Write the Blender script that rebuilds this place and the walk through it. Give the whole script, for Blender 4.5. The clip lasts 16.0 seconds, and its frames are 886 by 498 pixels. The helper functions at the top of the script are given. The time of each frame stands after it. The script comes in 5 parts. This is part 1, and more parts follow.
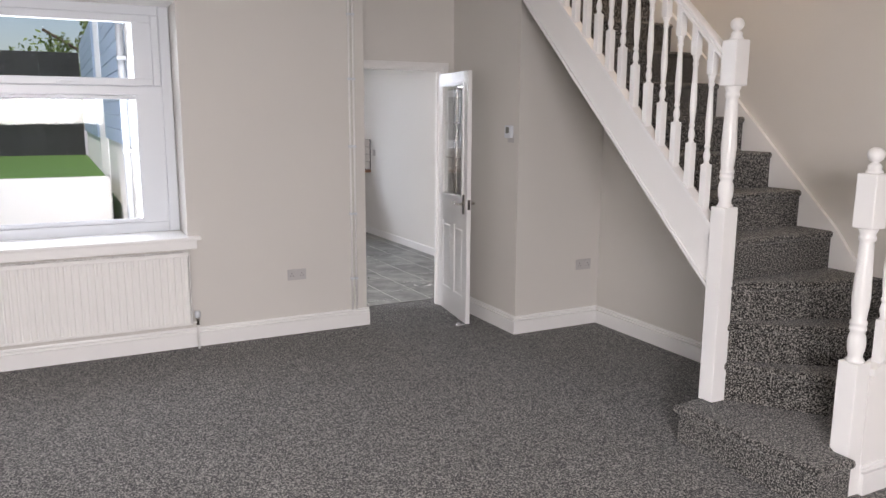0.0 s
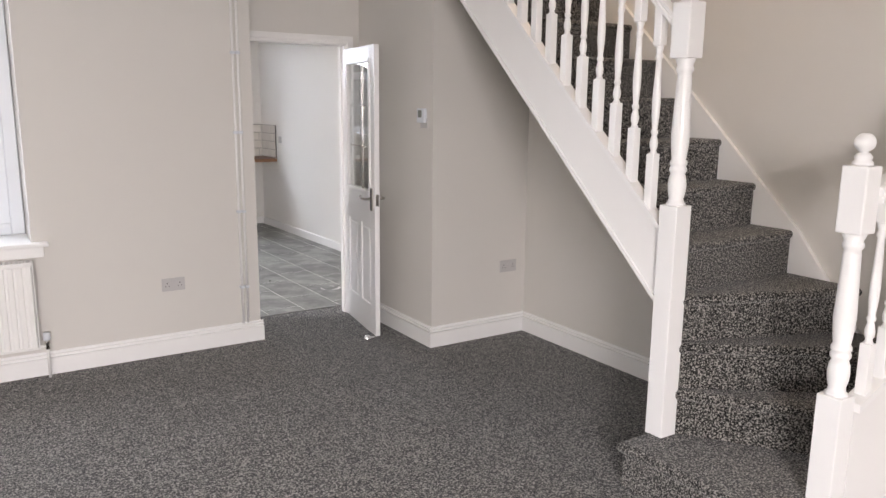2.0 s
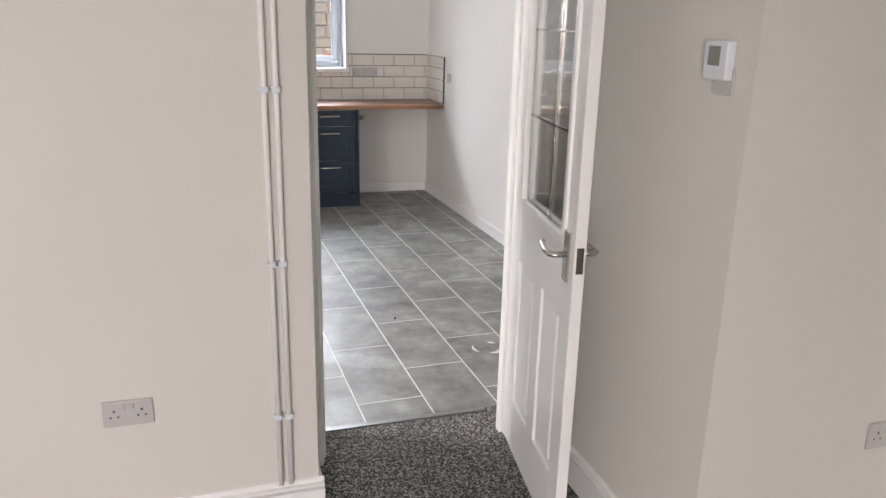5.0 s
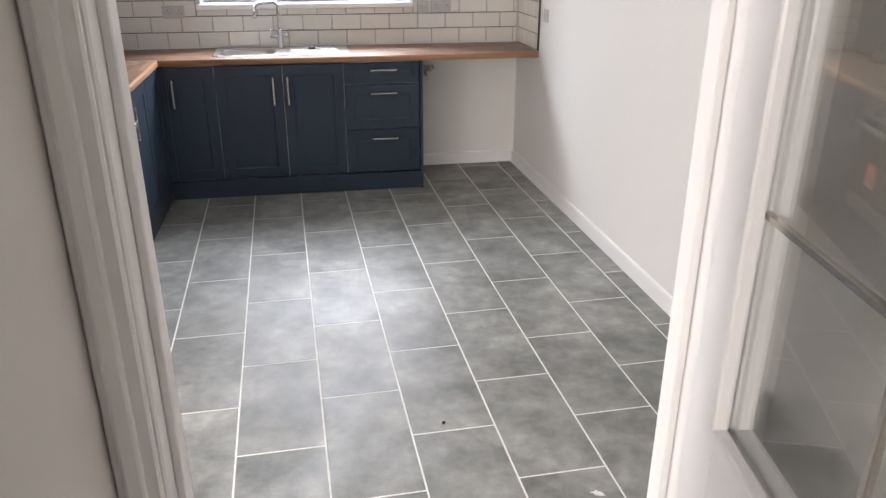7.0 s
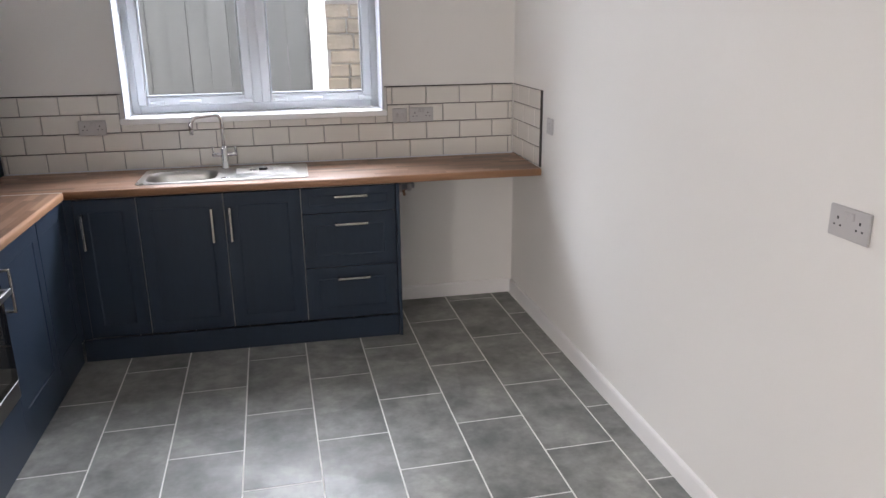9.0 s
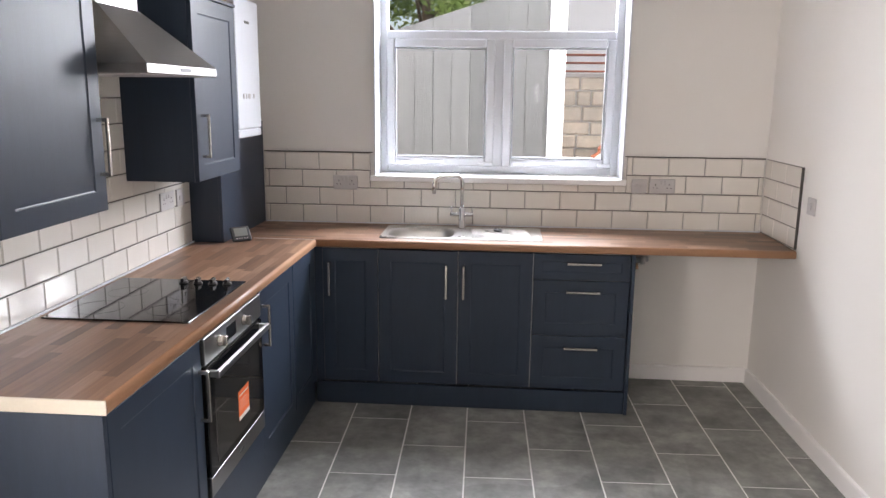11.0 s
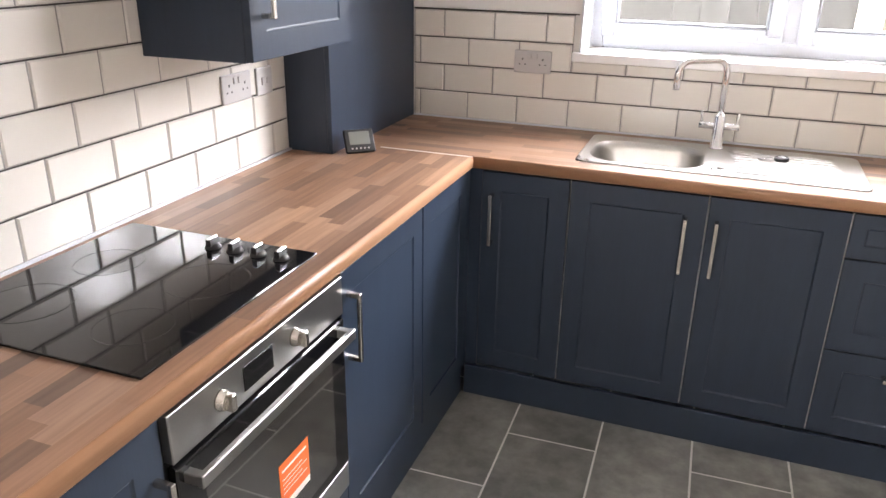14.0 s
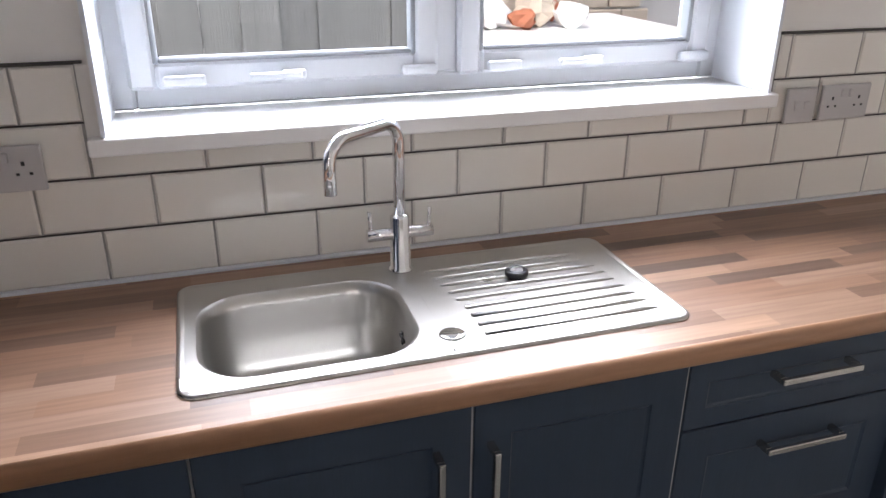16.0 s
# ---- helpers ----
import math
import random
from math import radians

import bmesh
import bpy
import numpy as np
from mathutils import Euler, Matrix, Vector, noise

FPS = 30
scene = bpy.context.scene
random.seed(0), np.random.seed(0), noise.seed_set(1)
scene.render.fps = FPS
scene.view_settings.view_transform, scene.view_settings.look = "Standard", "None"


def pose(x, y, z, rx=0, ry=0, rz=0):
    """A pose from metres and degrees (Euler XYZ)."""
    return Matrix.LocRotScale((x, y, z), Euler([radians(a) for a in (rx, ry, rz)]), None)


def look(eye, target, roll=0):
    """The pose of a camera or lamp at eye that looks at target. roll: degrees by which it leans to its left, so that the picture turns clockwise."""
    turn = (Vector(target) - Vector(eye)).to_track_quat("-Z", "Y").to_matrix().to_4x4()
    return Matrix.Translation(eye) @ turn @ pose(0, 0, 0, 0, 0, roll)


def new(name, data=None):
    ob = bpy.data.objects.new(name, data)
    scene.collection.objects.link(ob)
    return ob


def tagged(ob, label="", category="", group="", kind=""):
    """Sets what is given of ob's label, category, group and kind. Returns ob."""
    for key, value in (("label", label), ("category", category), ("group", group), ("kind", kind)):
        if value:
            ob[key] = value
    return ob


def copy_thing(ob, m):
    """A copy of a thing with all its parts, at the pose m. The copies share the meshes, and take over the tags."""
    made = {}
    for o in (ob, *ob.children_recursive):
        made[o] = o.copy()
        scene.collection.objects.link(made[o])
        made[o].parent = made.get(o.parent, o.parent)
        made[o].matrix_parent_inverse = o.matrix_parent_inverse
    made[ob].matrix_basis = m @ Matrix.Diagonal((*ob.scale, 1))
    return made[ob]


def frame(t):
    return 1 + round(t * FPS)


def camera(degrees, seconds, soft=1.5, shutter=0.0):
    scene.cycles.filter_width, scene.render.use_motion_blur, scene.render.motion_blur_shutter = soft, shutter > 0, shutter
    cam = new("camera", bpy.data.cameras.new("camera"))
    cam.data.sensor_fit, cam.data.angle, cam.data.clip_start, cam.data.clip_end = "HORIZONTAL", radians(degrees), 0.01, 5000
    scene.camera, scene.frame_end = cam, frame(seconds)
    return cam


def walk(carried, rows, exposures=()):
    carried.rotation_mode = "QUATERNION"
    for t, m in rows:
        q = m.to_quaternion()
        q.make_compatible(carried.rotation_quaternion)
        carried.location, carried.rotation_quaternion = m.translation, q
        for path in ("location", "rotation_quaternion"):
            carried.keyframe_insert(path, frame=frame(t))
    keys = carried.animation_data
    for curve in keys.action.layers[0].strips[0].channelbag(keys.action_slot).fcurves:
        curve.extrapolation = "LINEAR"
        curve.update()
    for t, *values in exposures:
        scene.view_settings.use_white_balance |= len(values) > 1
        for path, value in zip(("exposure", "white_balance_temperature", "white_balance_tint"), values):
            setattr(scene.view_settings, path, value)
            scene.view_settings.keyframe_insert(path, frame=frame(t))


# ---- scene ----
cam = camera(60.8, 16.0)
PATH = [
    (0, (0.064, 0.252, 1.708), (0.964, 2.003, 1.356), 0.3),
    (0.5, (0.1, 0.252, 1.705), (1.21, 1.879, 1.359), 0.1),
    (1, (0.174, 0.336, 1.698), (1.346, 1.918, 1.346), 0.2),
    (1.5, (0.393, 0.555, 1.697), (1.514, 2.171, 1.329), 0.5),
    (2, (0.542, 0.877, 1.669), (1.61, 2.524, 1.286), 0.6),
    (2.5, (0.704, 1.302, 1.675), (1.716, 2.979, 1.27), 0.6),
    (3, (0.978, 1.732, 1.677), (1.929, 3.439, 1.255), 0.7),
    (3.5, (1.197, 2.203, 1.647), (2.081, 3.941, 1.201), 0.9),
    (4, (1.45, 2.677, 1.655), (2.252, 4.446, 1.176), 1.1),
    (6.5, (2.479, 4.92, 1.648), (2.816, 6.75, 0.915), 0.4),
    (7, (2.545, 5.316, 1.654), (2.87, 7.134, 0.886), 0.1),
    (7.5, (2.594, 5.665, 1.661), (2.945, 7.473, 0.881), -0.2),
    (8, (2.634, 5.991, 1.664), (3.034, 7.798, 0.906), -0.3),
    (8.5, (2.717, 6.259, 1.676), (3.13, 8.093, 0.994), -0.5),
    (9, (2.776, 6.434, 1.728), (3.143, 8.312, 1.144), -0.7),
    (9.5, (2.774, 6.48, 1.763), (3.008, 8.409, 1.286), -0.9),
    (10, (2.764, 6.483, 1.795), (2.816, 8.443, 1.401), -0.8),
    (10.2, (2.655, 6.487, 1.772), (2.683, 8.453, 1.411), -0.3),
    (12.3, (2.555, 6.839, 1.615), (2.075, 8.691, 1.034), 0.2),
    (12.5, (2.521, 6.99, 1.597), (2.021, 8.826, 0.982), 0.3),
    (13, (2.551, 7.37, 1.574), (1.978, 9.157, 0.883), 0.5),
    (13.5, (2.544, 7.739, 1.565), (1.904, 9.487, 0.833), 0.5),
    (14, (2.38, 8.085, 1.579), (1.741, 9.826, 0.83), 0.9),
    (14.5, (2.261, 8.446, 1.574), (1.695, 10.212, 0.825), 0.8),
    (15, (2.178, 8.851, 1.606), (1.813, 10.67, 0.857), 0.7),
    (15.5, (2.057, 9.22, 1.592), (2.134, 11.066, 0.825), 0.6),
    (16, (2.03, 9.527, 1.566), (2.59, 11.283, 0.779), 0.3),
]
EXPOSURE = [(0, 0.17, 6550, 19), (1, 0.35, 6600, 19), (2.5, 0.43, 6650, 18), (4, 0.57, 6700, 18), (6.5, 0.45, 6800, 19), (7, 0.66, 6850, 19), (8, 0.6, 6850, 20), (9, 0.32, 6750, 19), (10, 0.38, 6800, 20), (12.5, 1.17, 7350, 22), (14, 1.35, 7350, 22), (15, 1.25, 7050, 21), (15.5, 0.92, 6900, 21), (16, 0.4, 6750, 20)]
walk(cam, [(t, look(eye, target, roll)) for t, eye, target, roll in PATH], EXPOSURE)

# ---------------- world, sun, lamps ----------------
world = bpy.data.worlds.new("world")
scene.world = world
world.use_nodes = True
wn = world.node_tree.nodes
sky = wn.new("ShaderNodeTexSky")
sky.sky_type, sky.sun_disc = "NISHITA", False
sky.sun_elevation, sky.sun_rotation = radians(67), radians(249.4)
world.node_tree.links.new(sky.outputs[0], wn["Background"].inputs[0])
wn["Background"].inputs[1].default_value = 0.10

sun = new("sun", bpy.data.lights.new("sun", "SUN"))
sun.data.energy, sun.data.angle, sun.data.color = 2.4, radians(0.5), (1.0, 0.95, 0.88)
sun.matrix_world = look((-8, -3, 20), (0, 0, 0))


def window_lamp(name, eye, target, w, h, power, colour=(0.93, 0.97, 1.0)):
    """An area lamp: sky light outside a window, and fill light at the added openings."""
    ob = new(name, bpy.data.lights.new(name, "AREA"))
    ob.data.shape, ob.data.size, ob.data.size_y = "RECTANGLE", w, h
    ob.data.energy, ob.data.color = power, colour
    ob.matrix_world = look(eye, target)
    return ob


window_lamp("sky_light_kitchen", (2.9, 12.45, 2.75), (2.3, 8.6, 1.2), 3.4, 2.1, 690, (0.80, 0.90, 1.0))
window_lamp("sky_light_back_window", (-0.6, 7.5, 2.4), (0.2, 3.0, 0.3), 3.0, 2.0, 150, (0.86, 0.93, 1.0))
# fill lamp behind the camera, at an added opening that is never seen
window_lamp("front_fill_light", (-0.15, -1.45, 1.75), (-0.1, -0.5, 0.2), 2.0, 0.9, 330, (1.0, 0.985, 0.955))
# fill lamp for the kitchen's east side, outside the added side door
window_lamp("side_fill_light", (0.68, 7.1, 1.25), (3.4, 8.8, 0.9), 0.65, 1.6, 36, (1.0, 0.975, 0.94))
landing = new("landing_light", bpy.data.lights.new("landing_light", "POINT"))
landing.data.energy, landing.data.color, landing.data.shadow_soft_size = 27, (1.0, 0.78, 0.52), 0.08
landing.location = (3.55, 4.3, 4.1)


# ---------------- small toolkit ----------------
HOME = {}


def bx(bm, x0, x1, y0, y1, z0, z1, bevel=0.0, seg=1):
    """A box in bm, with its edges rounded."""
    made = bmesh.ops.create_cube(bm, size=1.0)["verts"]
    for v in made:
        v.co = Vector(((x0 + x1) / 2 + v.co.x * (x1 - x0), (y0 + y1) / 2 + v.co.y * (y1 - y0), (z0 + z1) / 2 + v.co.z * (z1 - z0)))
    if bevel:
        edges = list({e for v in made for e in v.link_edges})
        bmesh.ops.bevel(bm, geom=edges, offset=bevel, segments=seg, profile=0.5, affect="EDGES")
    return bm


def box(*a, **k):
    return bx(bmesh.new(), *a, **k)


def lathe(bm, profile, cx=0.0, cy=0.0, seg=20, m=None):
    """A turned shape about the z axis from (radius, height) pairs."""
    rings = []
    for r, z in profile:
        rings.append([bm.verts.new((cx + r * math.cos(2 * math.pi * i / seg), cy + r * math.sin(2 * math.pi * i / seg), z)) for i in range(seg)])
    for a, b in zip(rings, rings[1:]):
        for i in range(seg):
            f = bm.faces.new((a[i], a[(i + 1) % seg], b[(i + 1) % seg], b[i]))
            f.smooth = True
    bm.faces.new(rings[0][::-1])
    bm.faces.new(rings[-1])
    if m is not None:
        bmesh.ops.transform(bm, matrix=m, verts=[v for ring in rings for v in ring])
    return bm


def prism(bm, pts, axis, a, b):
    """A polygon drawn out along an axis; pts are the other two coordinates in order."""
    def place(p, c):
        return {"x": (c, p[0], p[1]), "y": (p[0], c, p[1]), "z": (p[0], p[1], c)}[axis]
    lo = [bm.verts.new(place(p, a)) for p in pts]
    hi = [bm.verts.new(place(p, b)) for p in pts]
    n = len(pts)
    faces = [bm.faces.new(lo), bm.faces.new(hi[::-1])]
    for i in range(n):
        faces.append(bm.faces.new((lo[i], hi[i], hi[(i + 1) % n], lo[(i + 1) % n])))
    bmesh.ops.recalc_face_normals(bm, faces=faces)
    return bm


def tube(bm, pts, r, seg=10):
    """A round pipe along a line of points."""
    pts = [Vector(p) for p in pts]
    rings = []
    up = Vector((0.31, 0.52, 0.79))
    for i, p in enumerate(pts):
        d = (pts[min(i + 1, len(pts) - 1)] - pts[max(i - 1, 0)]).normalized()
        s = d.cross(up).normalized()
        t = d.cross(s)
        rings.append([bm.verts.new(p + r * (math.cos(2 * math.pi * k / seg) * s + math.sin(2 * math.pi * k / seg) * t)) for k in range(seg)])
    faces = []
    for a, b in zip(rings, rings[1:]):
        for k in range(seg):
            f = bm.faces.new((a[k], a[(k + 1) % seg], b[(k + 1) % seg], b[k]))
            f.smooth = True
            faces.append(f)
    faces += [bm.faces.new(rings[0][::-1]), bm.faces.new(rings[-1])]
    bmesh.ops.recalc_face_normals(bm, faces=faces)
    return bm


def arc(c, r, a0, a1, n, plane="xz", w=0.0):
    out = []
    for i in range(n + 1):
        a = radians(a0 + (a1 - a0) * i / n)
        u, v = r * math.cos(a), r * math.sin(a)
        out.append((c[0] + u, c[1], c[2] + v) if plane == "xz" else (c[0], c[1] + u, c[2] + v) if plane == "yz" else (c[0] + u, c[1] + v, c[2]))
    return out


def loft(bm, loops, cap=True):
    rows = [[bm.verts.new(p) for p in loop] for loop in loops]
    n = len(rows[0])
    fs = []
    for a, b in zip(rows, rows[1:]):
        for i in range(n):
            f = bm.faces.new((a[i], a[(i + 1) % n], b[(i + 1) % n], b[i]))
            f.smooth = True
            fs.append(f)
    if cap:
        fs.append(bm.faces.new(rows[-1]))
    return rows


def mesh_ob(name, bm, mat):
    data = bpy.data.meshes.new(name)
    bm.to_mesh(data)
    bm.free()
    data.materials.append(mat)
    return new(name, data)


def root(name, loc, label, category, group="", kind=""):
    ob = new(name)
    ob.location = loc
    ob.empty_display_size = 0.05
    HOME[ob.name] = Vector(loc)
    return tagged(ob, label, category, group, kind)


def part(name, bm, mat, parent, label="", m=None):
    """One mesh under a thing or a part; bm in world places."""
    if m is not None:
        bmesh.ops.transform(bm, matrix=m, verts=bm.verts)
    bmesh.ops.translate(bm, vec=-HOME[parent.name], verts=bm.verts)
    ob = mesh_ob(name, bm, mat)
    ob.parent = parent
    HOME[ob.name] = HOME[parent.name]
    return tagged(ob, label)


def thing(name, bm, mat, label, category, group="", kind=""):
    """A top-level thing of one mesh, its origin at the middle of its base."""
    lo = Vector([min(v.co[i] for v in bm.verts) for i in range(3)])
    hi = Vector([max(v.co[i] for v in bm.verts) for i in range(3)])
    base = Vector(((lo.x + hi.x) / 2, (lo.y + hi.y) / 2, lo.z))
    bmesh.ops.translate(bm, vec=-base, verts=bm.verts)
    ob = mesh_ob(name, bm, mat)
    ob.location = base
    HOME[ob.name] = base
    return tagged(ob, label, category, group, kind)


def structure(name, bm, mat, label, category):
    return thing(name, bm, mat, label, category, kind="structure")


# ---------------- materials ----------------
def material(name, colour, rough=0.5, metal=0.0, var=0.06, scale=6.0, grain=0.0, grain_scale=120.0, bump=0.0, bump_scale=200.0, coat=0.0, stretch=None, rough_var=0.0, obj_var=0.0, spec=0.5):
    """A surface with large-scale mottling, fine grain and relief."""
    m = bpy.data.materials.new(name)
    m.use_nodes = True
    nt = m.node_tree
    b = nt.nodes["Principled BSDF"]
    b.inputs["Roughness"].default_value = rough
    b.inputs["Metallic"].default_value = metal
    b.inputs["Coat Weight"].default_value = coat
    b.inputs["Specular IOR Level"].default_value = spec
    tc = nt.nodes.new("ShaderNodeTexCoord")
    mp = nt.nodes.new("ShaderNodeMapping")
    nt.links.new(tc.outputs["Object"], mp.inputs[0])
    if stretch:
        mp.inputs["Scale"].default_value = stretch
    if obj_var:
        oi = nt.nodes.new("ShaderNodeObjectInfo")
        ad = nt.nodes.new("ShaderNodeVectorMath")
        ad.operation = "MULTIPLY_ADD"
        ad.inputs[1].default_value = (7.3, 5.1, 3.7)
        nt.links.new(oi.outputs["Random"], ad.inputs[0])
        nt.links.new(mp.outputs[0], ad.inputs[2])
        vec = ad.outputs[0]
    else:
        vec = mp.outputs[0]

    def noise_tex(s, d=4.0):
        n = nt.nodes.new("ShaderNodeTexNoise")
        n.inputs["Scale"].default_value, n.inputs["Detail"].default_value = s, d
        nt.links.new(vec, n.inputs["Vector"])
        return n
    big, fine = noise_tex(scale), noise_tex(grain_scale, 2.0)
    val = nt.nodes.new("ShaderNodeMath")
    val.operation = "MULTIPLY_ADD"
    nt.links.new(big.outputs[0], val.inputs[0])
    val.inputs[1].default_value, val.inputs[2].default_value = 2 * var, 1 - var
    val2 = nt.nodes.new("ShaderNodeMath")
    val2.operation = "MULTIPLY_ADD"
    nt.links.new(fine.outputs[0], val2.inputs[0])
    val2.inputs[1].default_value, val2.inputs[2].default_value = 2 * grain, 1 - grain
    mul = nt.nodes.new("ShaderNodeMath")
    mul.operation = "MULTIPLY"
    nt.links.new(val.outputs[0], mul.inputs[0])
    nt.links.new(val2.outputs[0], mul.inputs[1])
    last = mul.outputs[0]
    if obj_var:
        ov = nt.nodes.new("ShaderNodeMath")
        ov.operation = "MULTIPLY_ADD"
        nt.links.new(oi.outputs["Random"], ov.inputs[0])
        ov.inputs[1].default_value, ov.inputs[2].default_value = 2 * obj_var, 1 - obj_var
        mo = nt.nodes.new("ShaderNodeMath")
        mo.operation = "MULTIPLY"
        nt.links.new(last, mo.inputs[0])
        nt.links.new(ov.outputs[0], mo.inputs[1])
        last = mo.outputs[0]
    sc = nt.nodes.new("ShaderNodeVectorMath")
    sc.operation = "SCALE"
    sc.inputs[0].default_value = colour
    nt.links.new(last, sc.inputs["Scale"])
    nt.links.new(sc.outputs[0], b.inputs["Base Color"])
    if rough_var:
        rv = nt.nodes.new("ShaderNodeMath")
        rv.operation = "MULTIPLY_ADD"
        nt.links.new(big.outputs[0], rv.inputs[0])
        rv.inputs[1].default_value, rv.inputs[2].default_value = 2 * rough_var, rough - rough_var
        nt.links.new(rv.outputs[0], b.inputs["Roughness"])
    if bump:
        bn = noise_tex(bump_scale, 3.0)
        bp = nt.nodes.new("ShaderNodeBump")
        bp.inputs["Strength"].default_value, bp.inputs["Distance"].default_value = bump, 0.004
        nt.links.new(bn.outputs[0], bp.inputs["Height"])
        nt.links.new(bp.outputs[0], b.inputs["Normal"])
    return m


def glass_material(name, base=0.012):
    """Thin clear float glass: clear, with a mirror gloss that grows at a glance."""
    m = bpy.data.materials.new(name)
    m.use_nodes = True
    nt = m.node_tree
    nt.nodes.remove(nt.nodes["Principled BSDF"])
    clear, gloss, mix, lw, pw, ad = (nt.nodes.new(k) for k in ("ShaderNodeBsdfTransparent", "ShaderNodeBsdfGlossy", "ShaderNodeMixShader", "ShaderNodeLayerWeight", "ShaderNodeMath", "ShaderNodeMath"))
    clear.inputs[0].default_value = (0.96, 0.97, 0.965, 1)
    gloss.inputs["Roughness"].default_value = 0.0
    lw.inputs[0].default_value = 0.5
    pw.operation, ad.operation = "POWER", "MULTIPLY_ADD"
    pw.inputs[1].default_value = 4.0
    ad.inputs[1].default_value, ad.inputs[2].default_value = 0.6, base
    nt.links.new(lw.outputs["Facing"], pw.inputs[0])
    nt.links.new(pw.outputs[0], ad.inputs[0])
    nt.links.new(ad.outputs[0], mix.inputs[0])
    nt.links.new(clear.outputs[0], mix.inputs[1])
    nt.links.new(gloss.outputs[0], mix.inputs[2])
    nt.links.new(mix.outputs[0], nt.nodes["Material Output"].inputs[0])
    return m


def stave_material(name, along):
    """Oiled wood-block worktop laminate: staves of several browns along one axis."""
    m = bpy.data.materials.new(name)
    m.use_nodes = True
    nt = m.node_tree
    b = nt.nodes["Principled BSDF"]
    b.inputs["Roughness"].default_value = 0.42
    tc = nt.nodes.new("ShaderNodeTexCoord")
    mp = nt.nodes.new("ShaderNodeMapping")
    nt.links.new(tc.outputs["Object"], mp.inputs[0])
    if along == "y":
        mp.inputs["Rotation"].default_value = (0, 0, radians(90))
    sep = nt.nodes.new("ShaderNodeSeparateXYZ")
    nt.links.new(mp.outputs[0], sep.inputs[0])

    def math_node(op, a, c):
        n = nt.nodes.new("ShaderNodeMath")
        n.operation = op
        for i, v in enumerate((a, c)):
            if isinstance(v, (int, float)):
                n.inputs[i].default_value = v
            elif v is not None:
                nt.links.new(v, n.inputs[i])
        return n.outputs[0]
    row = math_node("FLOOR", math_node("DIVIDE", sep.outputs[1], 0.043), None)
    wr = nt.nodes.new("ShaderNodeTexWhiteNoise")
    wr.noise_dimensions = "1D"
    nt.links.new(row, wr.inputs["W"])
    shifted = math_node("ADD", math_node("DIVIDE", sep.outputs[0], 0.31), math_node("MULTIPLY", wr.outputs["Value"], 9.0))
    cell = math_node("FLOOR", shifted, None)
    comb = nt.nodes.new("ShaderNodeCombineXYZ")
    nt.links.new(row, comb.inputs[0])
    nt.links.new(cell, comb.inputs[1])
    wc = nt.nodes.new("ShaderNodeTexWhiteNoise")
    wc.noise_dimensions = "2D"
    nt.links.new(comb.outputs[0], wc.inputs["Vector"])
    ramp = nt.nodes.new("ShaderNodeValToRGB")
    e = ramp.color_ramp.elements
    e[0].position, e[0].color = 0.0, (0.140, 0.084, 0.060, 1)
    e[1].position, e[1].color = 1.0, (0.455, 0.272, 0.172, 1)
    for p, c in ((0.3, (0.228, 0.128, 0.082, 1)), (0.55, (0.305, 0.166, 0.101, 1)), (0.8, (0.33, 0.20, 0.136, 1))):
        n = e.new(p)
        n.color = c
    nt.links.new(wc.outputs["Value"], ramp.inputs[0])
    gr = nt.nodes.new("ShaderNodeTexNoise")
    gm = nt.nodes.new("ShaderNodeMapping")
    gm.inputs["Scale"].default_value = (5, 90, 5)
    nt.links.new(mp.outputs[0], gm.inputs[0])
    nt.links.new(gm.outputs[0], gr.inputs["Vector"])
    gr.inputs["Scale"].default_value, gr.inputs["Detail"].default_value = 1.0, 5.0
    mix = nt.nodes.new("ShaderNodeMix")
    mix.data_type, mix.blend_type = "RGBA", "MULTIPLY"
    mix.inputs[0].default_value = 0.55
    nt.links.new(ramp.outputs[0], mix.inputs[6])
    gram = nt.nodes.new("ShaderNodeValToRGB")
    gram.color_ramp.elements[0].position, gram.color_ramp.elements[0].color = 0.3, (0.55, 0.5, 0.48, 1)
    gram.color_ramp.elements[1].position = 0.65
    nt.links.new(gr.outputs[0], gram.inputs[0])
    nt.links.new(gram.outputs[0], mix.inputs[7])
    nt.links.new(mix.outputs[2], b.inputs["Base Color"])
    return m


